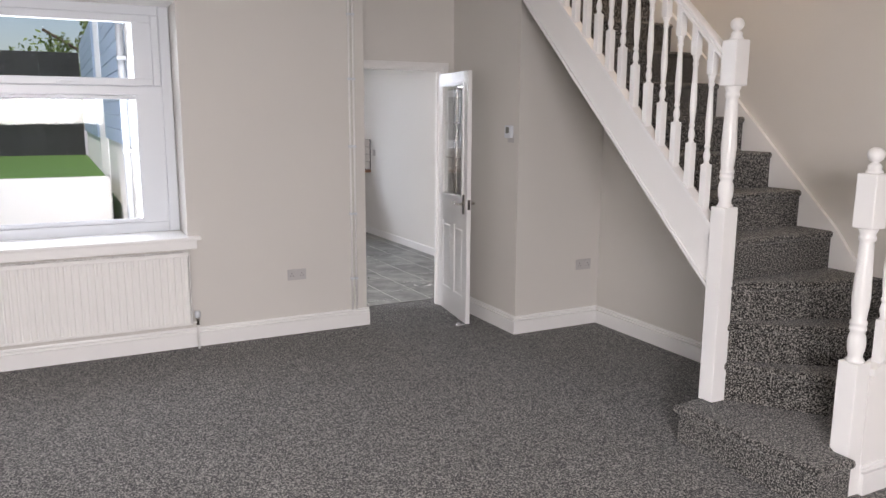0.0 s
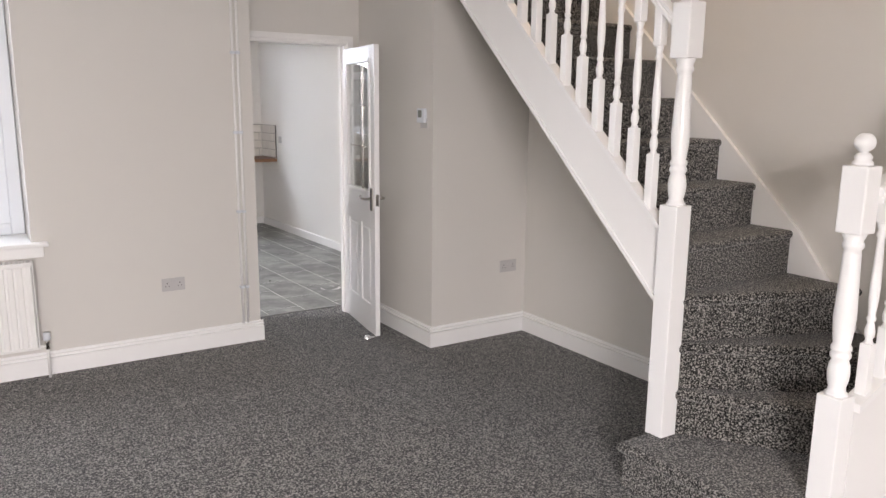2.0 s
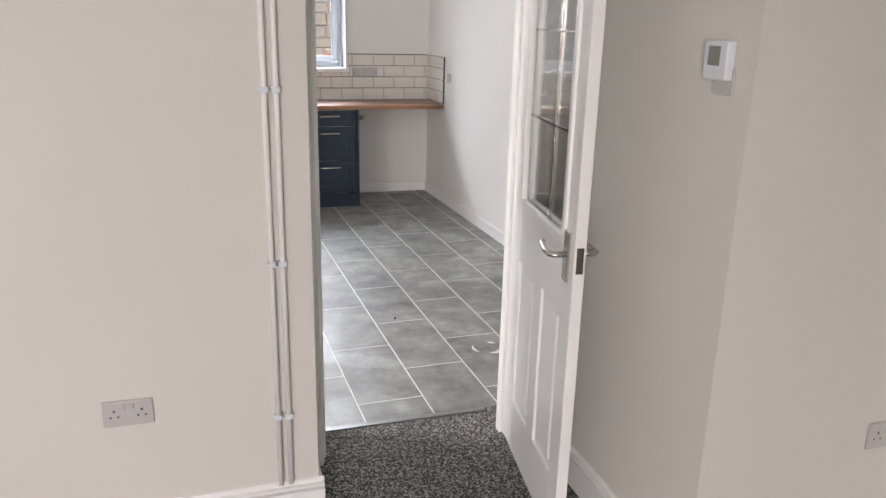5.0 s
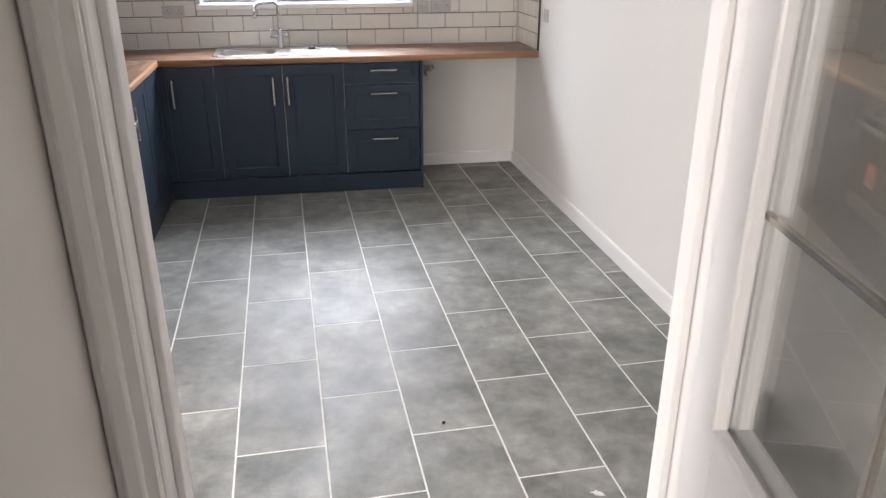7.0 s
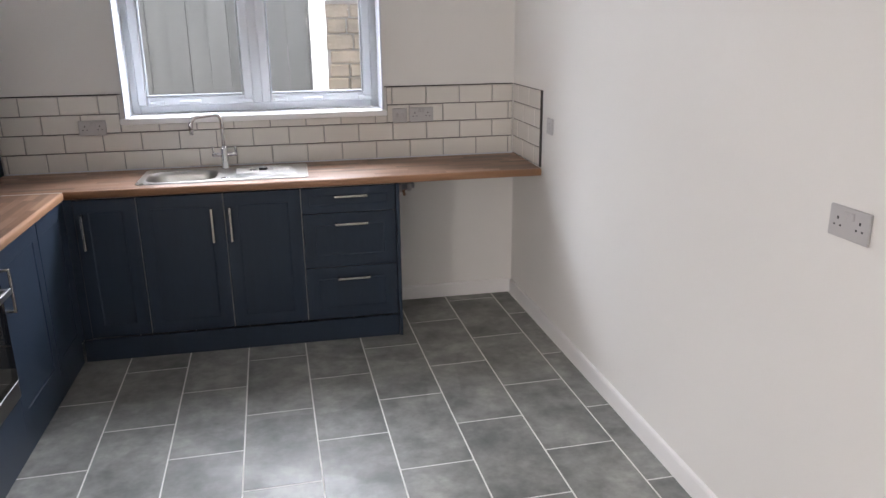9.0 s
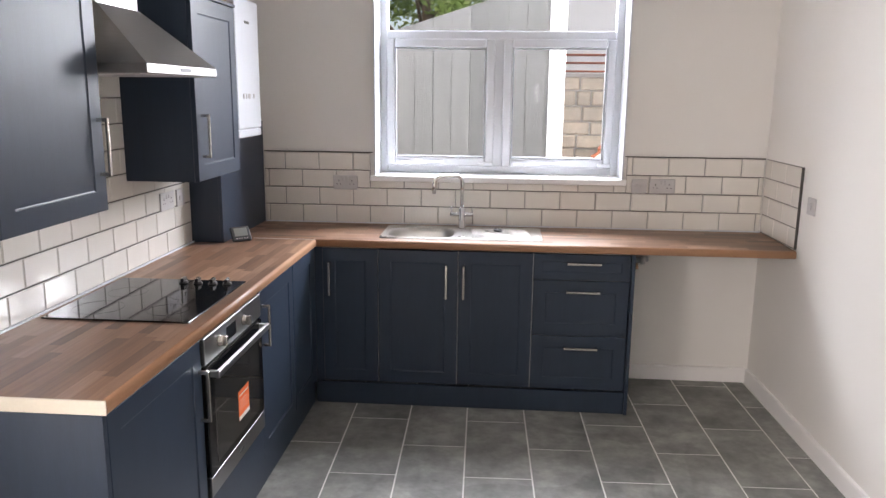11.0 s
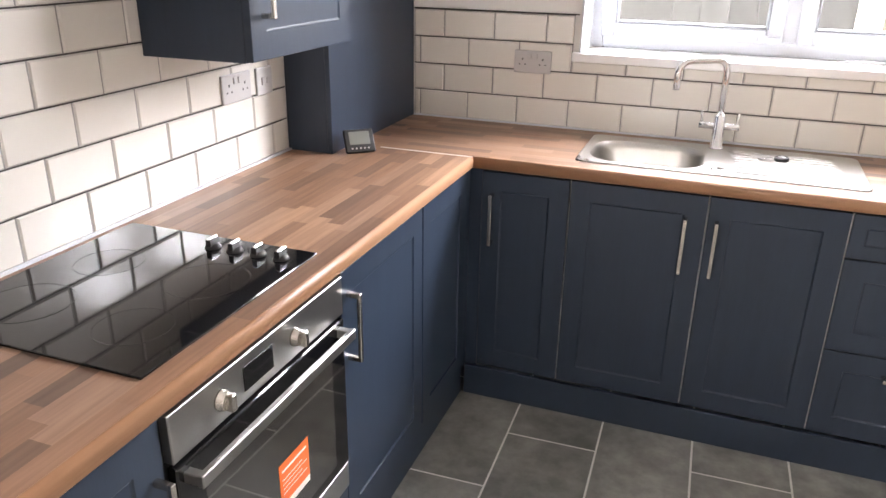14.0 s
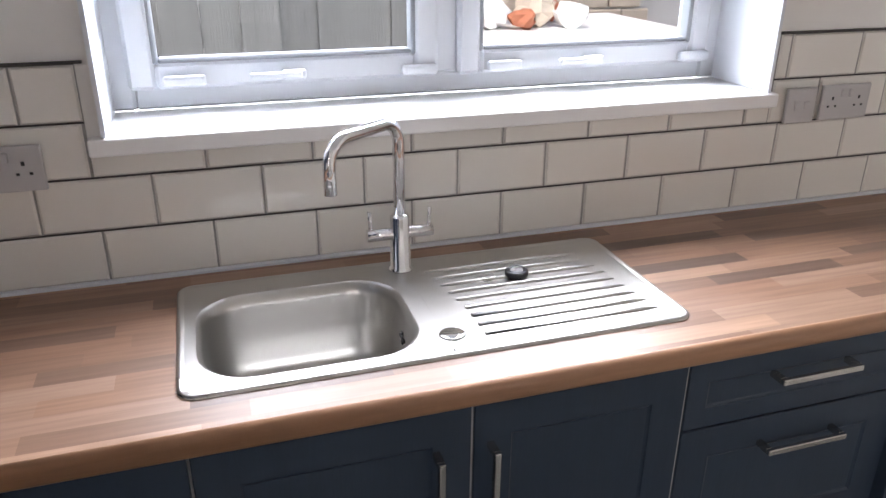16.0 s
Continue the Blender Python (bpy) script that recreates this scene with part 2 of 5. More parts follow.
def carpet_material():
    m = bpy.data.materials.new("carpet_twist_pile")
    m.use_nodes = True
    nt = m.node_tree
    b = nt.nodes["Principled BSDF"]
    b.inputs["Roughness"].default_value = 0.95
    b.inputs["Specular IOR Level"].default_value = 0.15
    b.inputs["Sheen Weight"].default_value = 0.25
    tc = nt.nodes.new("ShaderNodeTexCoord")
    n1 = nt.nodes.new("ShaderNodeTexNoise")
    n1.inputs["Scale"].default_value, n1.inputs["Detail"].default_value, n1.inputs["Roughness"].default_value = 135.0, 2.0, 0.6
    n2 = nt.nodes.new("ShaderNodeTexNoise")
    n2.inputs["Scale"].default_value, n2.inputs["Detail"].default_value = 3.0, 4.0
    for n in (n1, n2):
        nt.links.new(tc.outputs["Object"], n.inputs["Vector"])
    ramp = nt.nodes.new("ShaderNodeValToRGB")
    e = ramp.color_ramp.elements
    e[0].position, e[0].color = 0.43, (0.008, 0.008, 0.008, 1)
    e[1].position, e[1].color = 0.62, (0.42, 0.40, 0.37, 1)
    mid = e.new(0.5)
    mid.color = (0.064, 0.062, 0.059, 1)
    nt.links.new(n1.outputs[0], ramp.inputs[0])
    mix = nt.nodes.new("ShaderNodeMix")
    mix.data_type, mix.blend_type = "RGBA", "MULTIPLY"
    mix.inputs[0].default_value = 0.3
    nt.links.new(ramp.outputs[0], mix.inputs[6])
    nt.links.new(n2.outputs[0], mix.inputs[7])
    nt.links.new(mix.outputs[2], b.inputs["Base Color"])
    bp = nt.nodes.new("ShaderNodeBump")
    bp.inputs["Strength"].default_value, bp.inputs["Distance"].default_value = 0.7, 0.007
    nt.links.new(n1.outputs[0], bp.inputs["Height"])
    nt.links.new(bp.outputs[0], b.inputs["Normal"])
    return m


def floor_tile_material():
    """Slate-grey porcelain: cloudy marks, pale scuffs and a satin gloss that wanders."""
    m = bpy.data.materials.new("slate_grey_porcelain")
    m.use_nodes = True
    nt = m.node_tree
    b = nt.nodes["Principled BSDF"]
    tc, oi, off = (nt.nodes.new(k) for k in ("ShaderNodeTexCoord", "ShaderNodeObjectInfo", "ShaderNodeVectorMath"))
    off.operation = "MULTIPLY_ADD"
    off.inputs[1].default_value = (17.3, 11.1, 5.7)
    nt.links.new(oi.outputs["Random"], off.inputs[0])
    nt.links.new(tc.outputs["Object"], off.inputs[2])

    def cloud(scale, detail, rough, lo, hi, a, c):
        n, r = nt.nodes.new("ShaderNodeTexNoise"), nt.nodes.new("ShaderNodeValToRGB")
        n.inputs["Scale"].default_value, n.inputs["Detail"].default_value, n.inputs["Roughness"].default_value = scale, detail, rough
        nt.links.new(off.outputs[0], n.inputs["Vector"])
        e = r.color_ramp.elements
        e[0].position, e[0].color, e[1].position, e[1].color = lo, a, hi, c
        nt.links.new(n.outputs[0], r.inputs[0])
        return r.outputs[0]
    base = cloud(4.0, 4.0, 0.6, 0.30, 0.70, (0.130, 0.135, 0.128, 1), (0.320, 0.320, 0.300, 1))
    scuff = cloud(14.0, 5.0, 0.65, 0.30, 0.72, (0.78, 0.78, 0.78, 1), (1.25, 1.25, 1.24, 1))
    gloss = cloud(7.0, 2.0, 0.5, 0.25, 0.75, (0.42, 0.42, 0.42, 1), (0.53, 0.53, 0.53, 1))
    # dried wash-water marks that run across the joints, with hard edges
    geo, wash, edge = (nt.nodes.new(k) for k in ("ShaderNodeNewGeometry", "ShaderNodeTexNoise", "ShaderNodeValToRGB"))
    wash.inputs["Scale"].default_value, wash.inputs["Detail"].default_value, wash.inputs["Distortion"].default_value = 1.25, 4.0, 0.6
    nt.links.new(geo.outputs["Position"], wash.inputs["Vector"])
    edge.color_ramp.elements[0].position, edge.color_ramp.elements[1].position = 0.505, 0.525
    nt.links.new(wash.outputs[0], edge.inputs[0])
    film = nt.nodes.new("ShaderNodeMath")
    film.operation = "MULTIPLY_ADD"
    film.inputs[1].default_value = -0.09
    nt.links.new(edge.outputs[0], film.inputs[0])
    nt.links.new(gloss, film.inputs[2])
    chalk = nt.nodes.new("ShaderNodeMath")
    chalk.operation = "MULTIPLY_ADD"
    chalk.inputs[1].default_value, chalk.inputs[2].default_value = 0.16, 0.94
    nt.links.new(edge.outputs[0], chalk.inputs[0])
    mix = nt.nodes.new("ShaderNodeMix")
    mix.data_type, mix.blend_type = "RGBA", "MULTIPLY"
    mix.inputs[0].default_value = 1.0
    nt.links.new(base, mix.inputs[6])
    nt.links.new(scuff, mix.inputs[7])
    tint = nt.nodes.new("ShaderNodeVectorMath")
    tint.operation = "SCALE"
    nt.links.new(mix.outputs[2], tint.inputs[0])
    nt.links.new(chalk.outputs[0], tint.inputs["Scale"])
    nt.links.new(tint.outputs[0], b.inputs["Base Color"])
    nt.links.new(film.outputs[0], b.inputs["Roughness"])
    return m


WALL = material("off_white_emulsion", (0.665, 0.642, 0.605), rough=0.75, var=0.02, scale=1.2, bump=0.08, bump_scale=60)
KWALL = material("kitchen_white_emulsion", (0.80, 0.785, 0.75), rough=0.7, var=0.02, scale=1.2, bump=0.08, bump_scale=60)
CEIL = material("ceiling_white", (0.85, 0.85, 0.84), rough=0.85, var=0.02)
GLOSS = material("white_gloss_paint", (0.87, 0.865, 0.855), rough=0.28, var=0.02, scale=4, bump=0.03, bump_scale=30)
SATIN = material("white_satin_paint", (0.85, 0.84, 0.825), rough=0.42, var=0.025, scale=5, bump=0.04, bump_scale=25, stretch=(1, 1, 0.1))
UPVC = material("white_upvc", (0.70, 0.73, 0.77), rough=0.3, var=0.01)
CARPET = carpet_material()
TILE_F = floor_tile_material()
GROUT_L = material("pale_grey_grout", (0.80, 0.79, 0.76), rough=0.9, var=0.15, grain=0.1)
GROUT_M = material("mid_grey_grout", (0.30, 0.29, 0.275), rough=0.9, var=0.1)
# dark colour for the painted shade in level tile joints, and for edge trims
JOINT_SHADE_TRIM = material("dark_joint_shade_and_trim", (0.06, 0.057, 0.054), rough=0.9, var=0.1)
TILE_W = material("white_glazed_tile", (0.765, 0.735, 0.68), rough=0.14, var=0.015, scale=9, obj_var=0.02, bump=0.03, bump_scale=9, coat=0.3)
NAVY = material("charcoal_navy_woodgrain", (0.028, 0.043, 0.068), rough=0.38, var=0.12, scale=5, grain=0.08, grain_scale=40, bump=0.035, bump_scale=45, spec=0.38, stretch=(6, 6, 0.5))
CARCASS = material("white_melamine", (0.72, 0.71, 0.69), rough=0.5, var=0.03)
EDGE = material("walnut_postformed_edge", (0.385, 0.205, 0.115), rough=0.4, var=0.12, scale=9, grain=0.15, grain_scale=30, stretch=(0.4, 0.4, 6))
STAVE_X = stave_material("walnut_block_x", "x")
STAVE_Y = stave_material("walnut_block_y", "y")
CUT_END = material("cream_unsealed_end", (0.71, 0.66, 0.56), rough=0.8, var=0.08, grain=0.05)
STEEL = material("brushed_steel", (0.34, 0.335, 0.325), rough=0.36, metal=1.0, var=0.05, grain=0.08, grain_scale=8, stretch=(2, 60, 60), bump=0.02, bump_scale=90)
SINK = material("satin_stainless", (0.50, 0.485, 0.46), rough=0.29, metal=1.0, var=0.06, scale=3, rough_var=0.06)
NICKEL = material("satin_nickel", (0.58, 0.55, 0.51), rough=0.26, metal=1.0, var=0.05)
CHROME = material("polished_chrome", (0.80, 0.80, 0.81), rough=0.06, metal=1.0, var=0.01)
BLACKG = material("black_ceramic_glass", (0.008, 0.008, 0.009), rough=0.05, var=0.05)
BLACKP = material("black_plastic", (0.015, 0.015, 0.016), rough=0.35, var=0.05)
GREYP = material("grey_white_plastic", (0.50, 0.485, 0.48), rough=0.38, var=0.02)
SLOT = material("dark_slot", (0.02, 0.02, 0.02), rough=0.6, var=0.0)
LCD = material("grey_display", (0.22, 0.23, 0.21), rough=0.2, var=0.05)
BRASSP = material("dull_copper_pipe", (0.42, 0.25, 0.16), rough=0.45, metal=0.7, var=0.2, scale=20)
ORANGE = material("orange_label_paper", (0.85, 0.16, 0.03), rough=0.5, var=0.03)
PAPER = material("white_print", (0.78, 0.77, 0.75), rough=0.6, var=0.02)
GLASS = glass_material("window_glass")
DOOR_GLASS = glass_material("door_glass", 0.13)
FENCE = material("weathered_grey_timber", (0.068, 0.066, 0.062), rough=0.85, var=0.3, scale=4, grain=0.2, grain_scale=22, bump=0.35, bump_scale=28, stretch=(5, 5, 0.35), obj_var=0.12)
RADW = material("white_radiator_enamel", (0.86, 0.85, 0.83), rough=0.3, var=0.01)
WHITEWASH = material("whitewashed_render", (0.82, 0.81, 0.78), rough=0.85, var=0.05, bump=0.3, bump_scale=40)
STONE = material("rubble_stone", (0.50, 0.42, 0.33), rough=0.9, var=0.35, scale=5, grain=0.2, grain_scale=30, bump=0.7, bump_scale=12)
TERRA = material("terracotta_tile", (0.36, 0.12, 0.06), rough=0.8, var=0.25, scale=7, obj_var=0.2)
CONC = material("garden_concrete", (0.50, 0.48, 0.45), rough=0.9, var=0.12, scale=2, grain=0.1, bump=0.2)
GRASS = material("lawn", (0.09, 0.19, 0.035), rough=0.9, var=0.4, scale=8, grain=0.3, bump=0.8, bump_scale=80)
LEAF = material("garden_leaves", (0.15, 0.22, 0.045), rough=0.6, var=0.35, scale=3, obj_var=0.2)
BARK = material("bark", (0.12, 0.09, 0.06), rough=0.9, var=0.3, bump=0.5)
BLUECLAD = material("pale_blue_cladding", (0.42, 0.53, 0.68), rough=0.5, var=0.06)
GREYPIPE = material("grey_upvc_pipe", (0.30, 0.32, 0.34), rough=0.4, var=0.05)

# ---------------- the shell ----------------
CH, KCH = 2.70, 2.60          # ceiling heights: sitting room, kitchen
WX0, WX1, WZ0, WZ1 = -1.15, 0.886, 0.80, 2.47      # back window opening
KX0, KX1, KY0, KY1 = 0.985, 4.135, 6.46, 11.03     # kitchen inner faces
SKEW = 0.0195                                       # the east wall runs out of square


def east(y):
    """The inner face of the kitchen's east wall."""
    return KX1 + SKEW * (KY1 - y)


VX0, VX1, VZ0, VZ1 = 1.842, 3.318, 1.19, 2.42      # kitchen window opening
KF = -0.024                                          # kitchen floor, a little below the carpet
DX0, DX1, DZ = 2.325, 3.08, 2.07                    # door's clear opening

bm = bmesh.new()
bx(bm, -1.6, WX0, 5.892, 6.46, 0, CH)
bx(bm, WX0, WX1, 5.892, 6.46, 0, WZ0)
bx(bm, WX0, WX1, 5.892, 6.46, WZ1, CH)
bx(bm, WX1, 2.262, 5.892, 6.46, 0, CH)
structure("wall_back", bm, WALL, "thick off-white wall of the sitting room with a window", "wall")

bm = bmesh.new()
bx(bm, 2.262, DX1 + 0.03, 6.18, 6.29, DZ + 0.03, CH)
bx(bm, DX1 + 0.03, 3.205, 6.18, 6.29, 0, CH)
structure("wall_doorway", bm, WALL, "off-white wall round the doorway to the kitchen", "wall")

structure("wall_pier", box(3.205, 4.25, 5.12, 6.46, -0.1, CH), WALL, "off-white pier under the upper stairs", "wall")
structure("wall_stair", box(4.01, 4.25, 2.21, 5.12, 0, 5.2), WALL, "off-white wall beside the carpeted stairs", "wall")
structure("wall_stair_upper", box(3.0, 4.25, 6.2, 6.4, CH + 0.08, 5.2), WALL, "off-white landing wall", "wall")
structure("wall_east", box(3.67, 4.25, -1.0, 2.21, 0, CH), WALL, "off-white side wall with a socket", "wall")
structure("wall_west", box(-1.8, -1.6, -1.0, 6.46, 0, CH), WALL, "off-white side wall", "wall")
# unseen front wall; its opening is added to admit the fill lamp
bm = bmesh.new()
bx(bm, -1.8, -1.2, -1.2, -1.0, 0, CH)
bx(bm, 0.9, 4.25, -1.2, -1.0, 0, CH)
bx(bm, -1.2, 0.9, -1.2, -1.0, 0, 0.75)
bx(bm, -1.2, 0.9, -1.2, -1.0, 2.35, CH)
structure("wall_front", bm, WALL, "off-white front wall, unseen, with an added opening for fill light", "wall")
bm = bmesh.new()
bx(bm, -1.8, 3.06, -1.2, 6.46, CH, CH + 0.2)
bx(bm, 3.06, 4.25, -1.2, 2.21, CH, CH + 0.2)
bx(bm, 3.06, 4.25, 5.0, 6.46, CH, CH + 0.06)
structure("ceiling", bm, CEIL, "white ceiling with a stair opening", "ceiling")
bm = bmesh.new()
bx(bm, 2.9, 3.06, 2.0, 6.4, CH + 0.2, 5.2)
bx(bm, 2.9, 4.25, 1.9, 2.05, CH + 0.2, 5.2)
structure("wall_landing", bm, WALL, "off-white wall round the stairwell upstairs", "wall")
structure("ceiling_landing", box(2.9, 4.25, 1.9, 6.4, 5.2, 5.3), CEIL, "white ceiling over the stairwell", "ceiling")

structure("floor", box(-1.7, 4.1, -1.1, 6.4465, -0.1, 0.0), CARPET, "dark grey speckled twist-pile carpet", "carpet")

# kitchen walls
bm = bmesh.new()
bx(bm, 0.735, VX0, KY1, KY1 + 0.29, -0.1, KCH)
bx(bm, VX1, 4.46, KY1, KY1 + 0.29, -0.1, KCH)
bx(bm, VX0, VX1, KY1, KY1 + 0.29, -0.1, VZ0)
bx(bm, VX0, VX1, KY1, KY1 + 0.29, VZ1, KCH)
structure("wall_kitchen_window", bm, KWALL, "white kitchen wall with a casement window", "wall")
structure("wall_kitchen_east", prism(bmesh.new(), [(east(6.46), 6.46), (4.46, 6.46), (4.46, KY1), (KX1, KY1)], "z", -0.1, KCH), KWALL, "white kitchen side wall", "wall")
bm = bmesh.new()
bx(bm, 0.735, KX0, 7.5, KY1, -0.1, KCH)
bx(bm, 0.735, KX0, 6.46, 6.7, -0.1, KCH)
bx(bm, 0.735, KX0, 6.7, 7.5, 2.1, KCH)
structure("wall_kitchen_west", bm, KWALL, "white kitchen wall behind the hob", "wall")
structure("ceiling_kitchen", box(0.735, 4.46, 6.46, KY1 + 0.29, KCH, KCH + 0.2), CEIL, "white kitchen ceiling", "ceiling")

# side door of the kitchen, unseen, added to admit fill light: glazed, shut
r = root("door_2", (0.86, 7.1, KF), "added unseen white glazed side door for fill light, shut", "door", kind="structure")
bm = bmesh.new()
bx(bm, 0.80, 0.87, 6.7, 6.8, KF, 2.1)
bx(bm, 0.80, 0.87, 7.4, 7.5, KF, 2.1)
bx(bm, 0.80, 0.87, 6.8, 7.4, 2.0, 2.1)
bx(bm, 0.80, 0.87, 6.8, 7.4, KF, 0.35)
part("door_frame", bm, UPVC, r)
g = part("pane", box(0.83, 0.84, 6.8, 7.4, 0.35, 2.0), GLASS, r)
g.visible_shadow = False


# ---------------- skirting and trim ----------------
SKIRT = [(0.0, 0.0), (0.021, 0.0), (0.021, 0.096), (0.020, 0.098), (0.003, 0.099), (0.003, 0.107), (0.0185, 0.109), (0.0175, 0.117), (0.004, 0.119), (0.004, 0.125), (0.0075, 0.131), (0.006, 0.136), (0.0, 0.137)]


def skirting(name, p, q, side, prof, mat, label):
    """A moulded board from p to q in plan, with its back on the wall; side: the way it faces."""
    p, q, s = Vector((*p, 0)), Vector((*q, 0)), Vector((*side, 0))
    bm = bmesh.new()
    lo = [bm.verts.new(p + s * d + Vector((0, 0, h))) for d, h in prof]
    hi = [bm.verts.new(q + s * d + Vector((0, 0, h))) for d, h in prof]
    n = len(prof)
    fs = [bm.faces.new(lo), bm.faces.new(hi[::-1])]
    for i in range(n):
        fs.append(bm.faces.new((lo[i], hi[i], hi[(i + 1) % n], lo[(i + 1) % n])))
    bmesh.ops.recalc_face_normals(bm, faces=fs)
    return structure(name, bm, mat, label, "skirting board")


BIG = [(d, h * 1.05) for d, h in SKIRT]
LBL = "tall white gloss skirting board with a moulded top"
skirting("baseboard", (-1.6, 5.892), (2.281, 5.892), (0, -1), BIG, GLOSS, LBL)
skirting("baseboard", (2.262, 5.892), (2.262, 6.158), (1, 0), BIG, GLOSS, LBL)
skirting("baseboard", (3.205, 5.101), (3.205, 6.17), (-1, 0), BIG, GLOSS, LBL)
skirting("baseboard", (3.186, 5.12), (4.01, 5.12), (0, -1), BIG, GLOSS, LBL)
skirting("baseboard", (4.01, 3.1), (4.01, 5.10), (-1, 0), BIG, GLOSS, LBL)
skirting("baseboard", (3.67, -1.0), (3.67, 2.2185), (-1, 0), BIG, GLOSS, LBL)
skirting("baseboard", (-1.6, -1.0), (-1.6, 5.93), (1, 0), BIG, GLOSS, LBL)
LOWP = [(0.0, KF), (0.016, KF), (0.016, KF + 0.080), (0.012, KF + 0.089), (0.0, KF + 0.092)]
LBK = "low plain white skirting board, scuffed along the floor"
skirting("baseboard", (east(6.47), 6.47), (east(11.014), 11.014), (-1, -SKEW), LOWP, SATIN, LBK)
skirting("baseboard", (3.315, 11.03), (4.119, 11.03), (0, -1), LOWP, SATIN, LBK)
skirting("baseboard", (0.985, 7.55), (0.985, 8.28), (1, 0), LOWP, SATIN, LBK)

# door frame with stops and architrave
r = root("door_frame", (2.68, 6.25, 0.0), "white painted door frame with moulded architraves", "door frame", kind="structure")


def jamb(x0, x1, flip):
    b = bmesh.new()
    bx(b, x0, x1, 6.182, 6.288, 0, DZ, 0.003)
    s0, s1 = (x1, x1 + 0.013) if not flip else (x0 - 0.013, x0)
    bx(b, s0, s1, 6.225, 6.265, 0, DZ, 0.002)
    return b


part("jamb", jamb(2.2625, DX0, False), SATIN, r)
part("jamb", jamb(DX1, DX1 + 0.03, True), SATIN, r)
part("head", box(2.2625, DX1 + 0.03, 6.182, 6.288, DZ, DZ + 0.03, bevel=0.003), SATIN, r)


def architrave(x0, x1, z0, z1, y, d):
    b = bmesh.new()
    bx(b, x0, x1, y - 0.012 * d if d > 0 else y, y if d > 0 else y + 0.012, z0, z1, 0.003)
    if x1 - x0 < z1 - z0:
        bx(b, x0 + 0.012, x1 - 0.018, min(y, y - 0.02 * d), max(y, y - 0.02 * d), z0, z1 - 0.012, 0.005, 2)
    else:
        bx(b, x0 + 0.012, x1 - 0.012, min(y, y - 0.02 * d), max(y, y - 0.02 * d), z0 + 0.018, z1 - 0.012, 0.005, 2)
    return b


part("architrave", architrave(DX1 + 0.008, DX1 + 0.07, 0, DZ + 0.07, 6.18, 1), SATIN, r)
part("architrave", architrave(2.2635, DX0 - 0.005, 0, DZ + 0.008, 6.181, 1), SATIN, r)
part("architrave", architrave(2.262 + 0.002, DX1 + 0.07, DZ + 0.008, DZ + 0.07, 6.179, 1), SATIN, r)
part("architrave", architrave(2.2625, DX0 - 0.004, 0, DZ + 0.07, 6.29, -1), SATIN, r)
part("architrave", architrave(DX1 + 0.008, DX1 + 0.07, 0, DZ + 0.07, 6.29, -1), SATIN, r)
part("architrave", architrave(2.2625, DX1 + 0.07, DZ + 0.008, DZ + 0.07, 6.291, -1), SATIN, r)
structure("threshold_strip", box(DX0, DX1, 6.415, 6.445, 0.0, 0.006, bevel=0.002), STEEL, "thin metal strip where carpet meets tiles", "threshold")


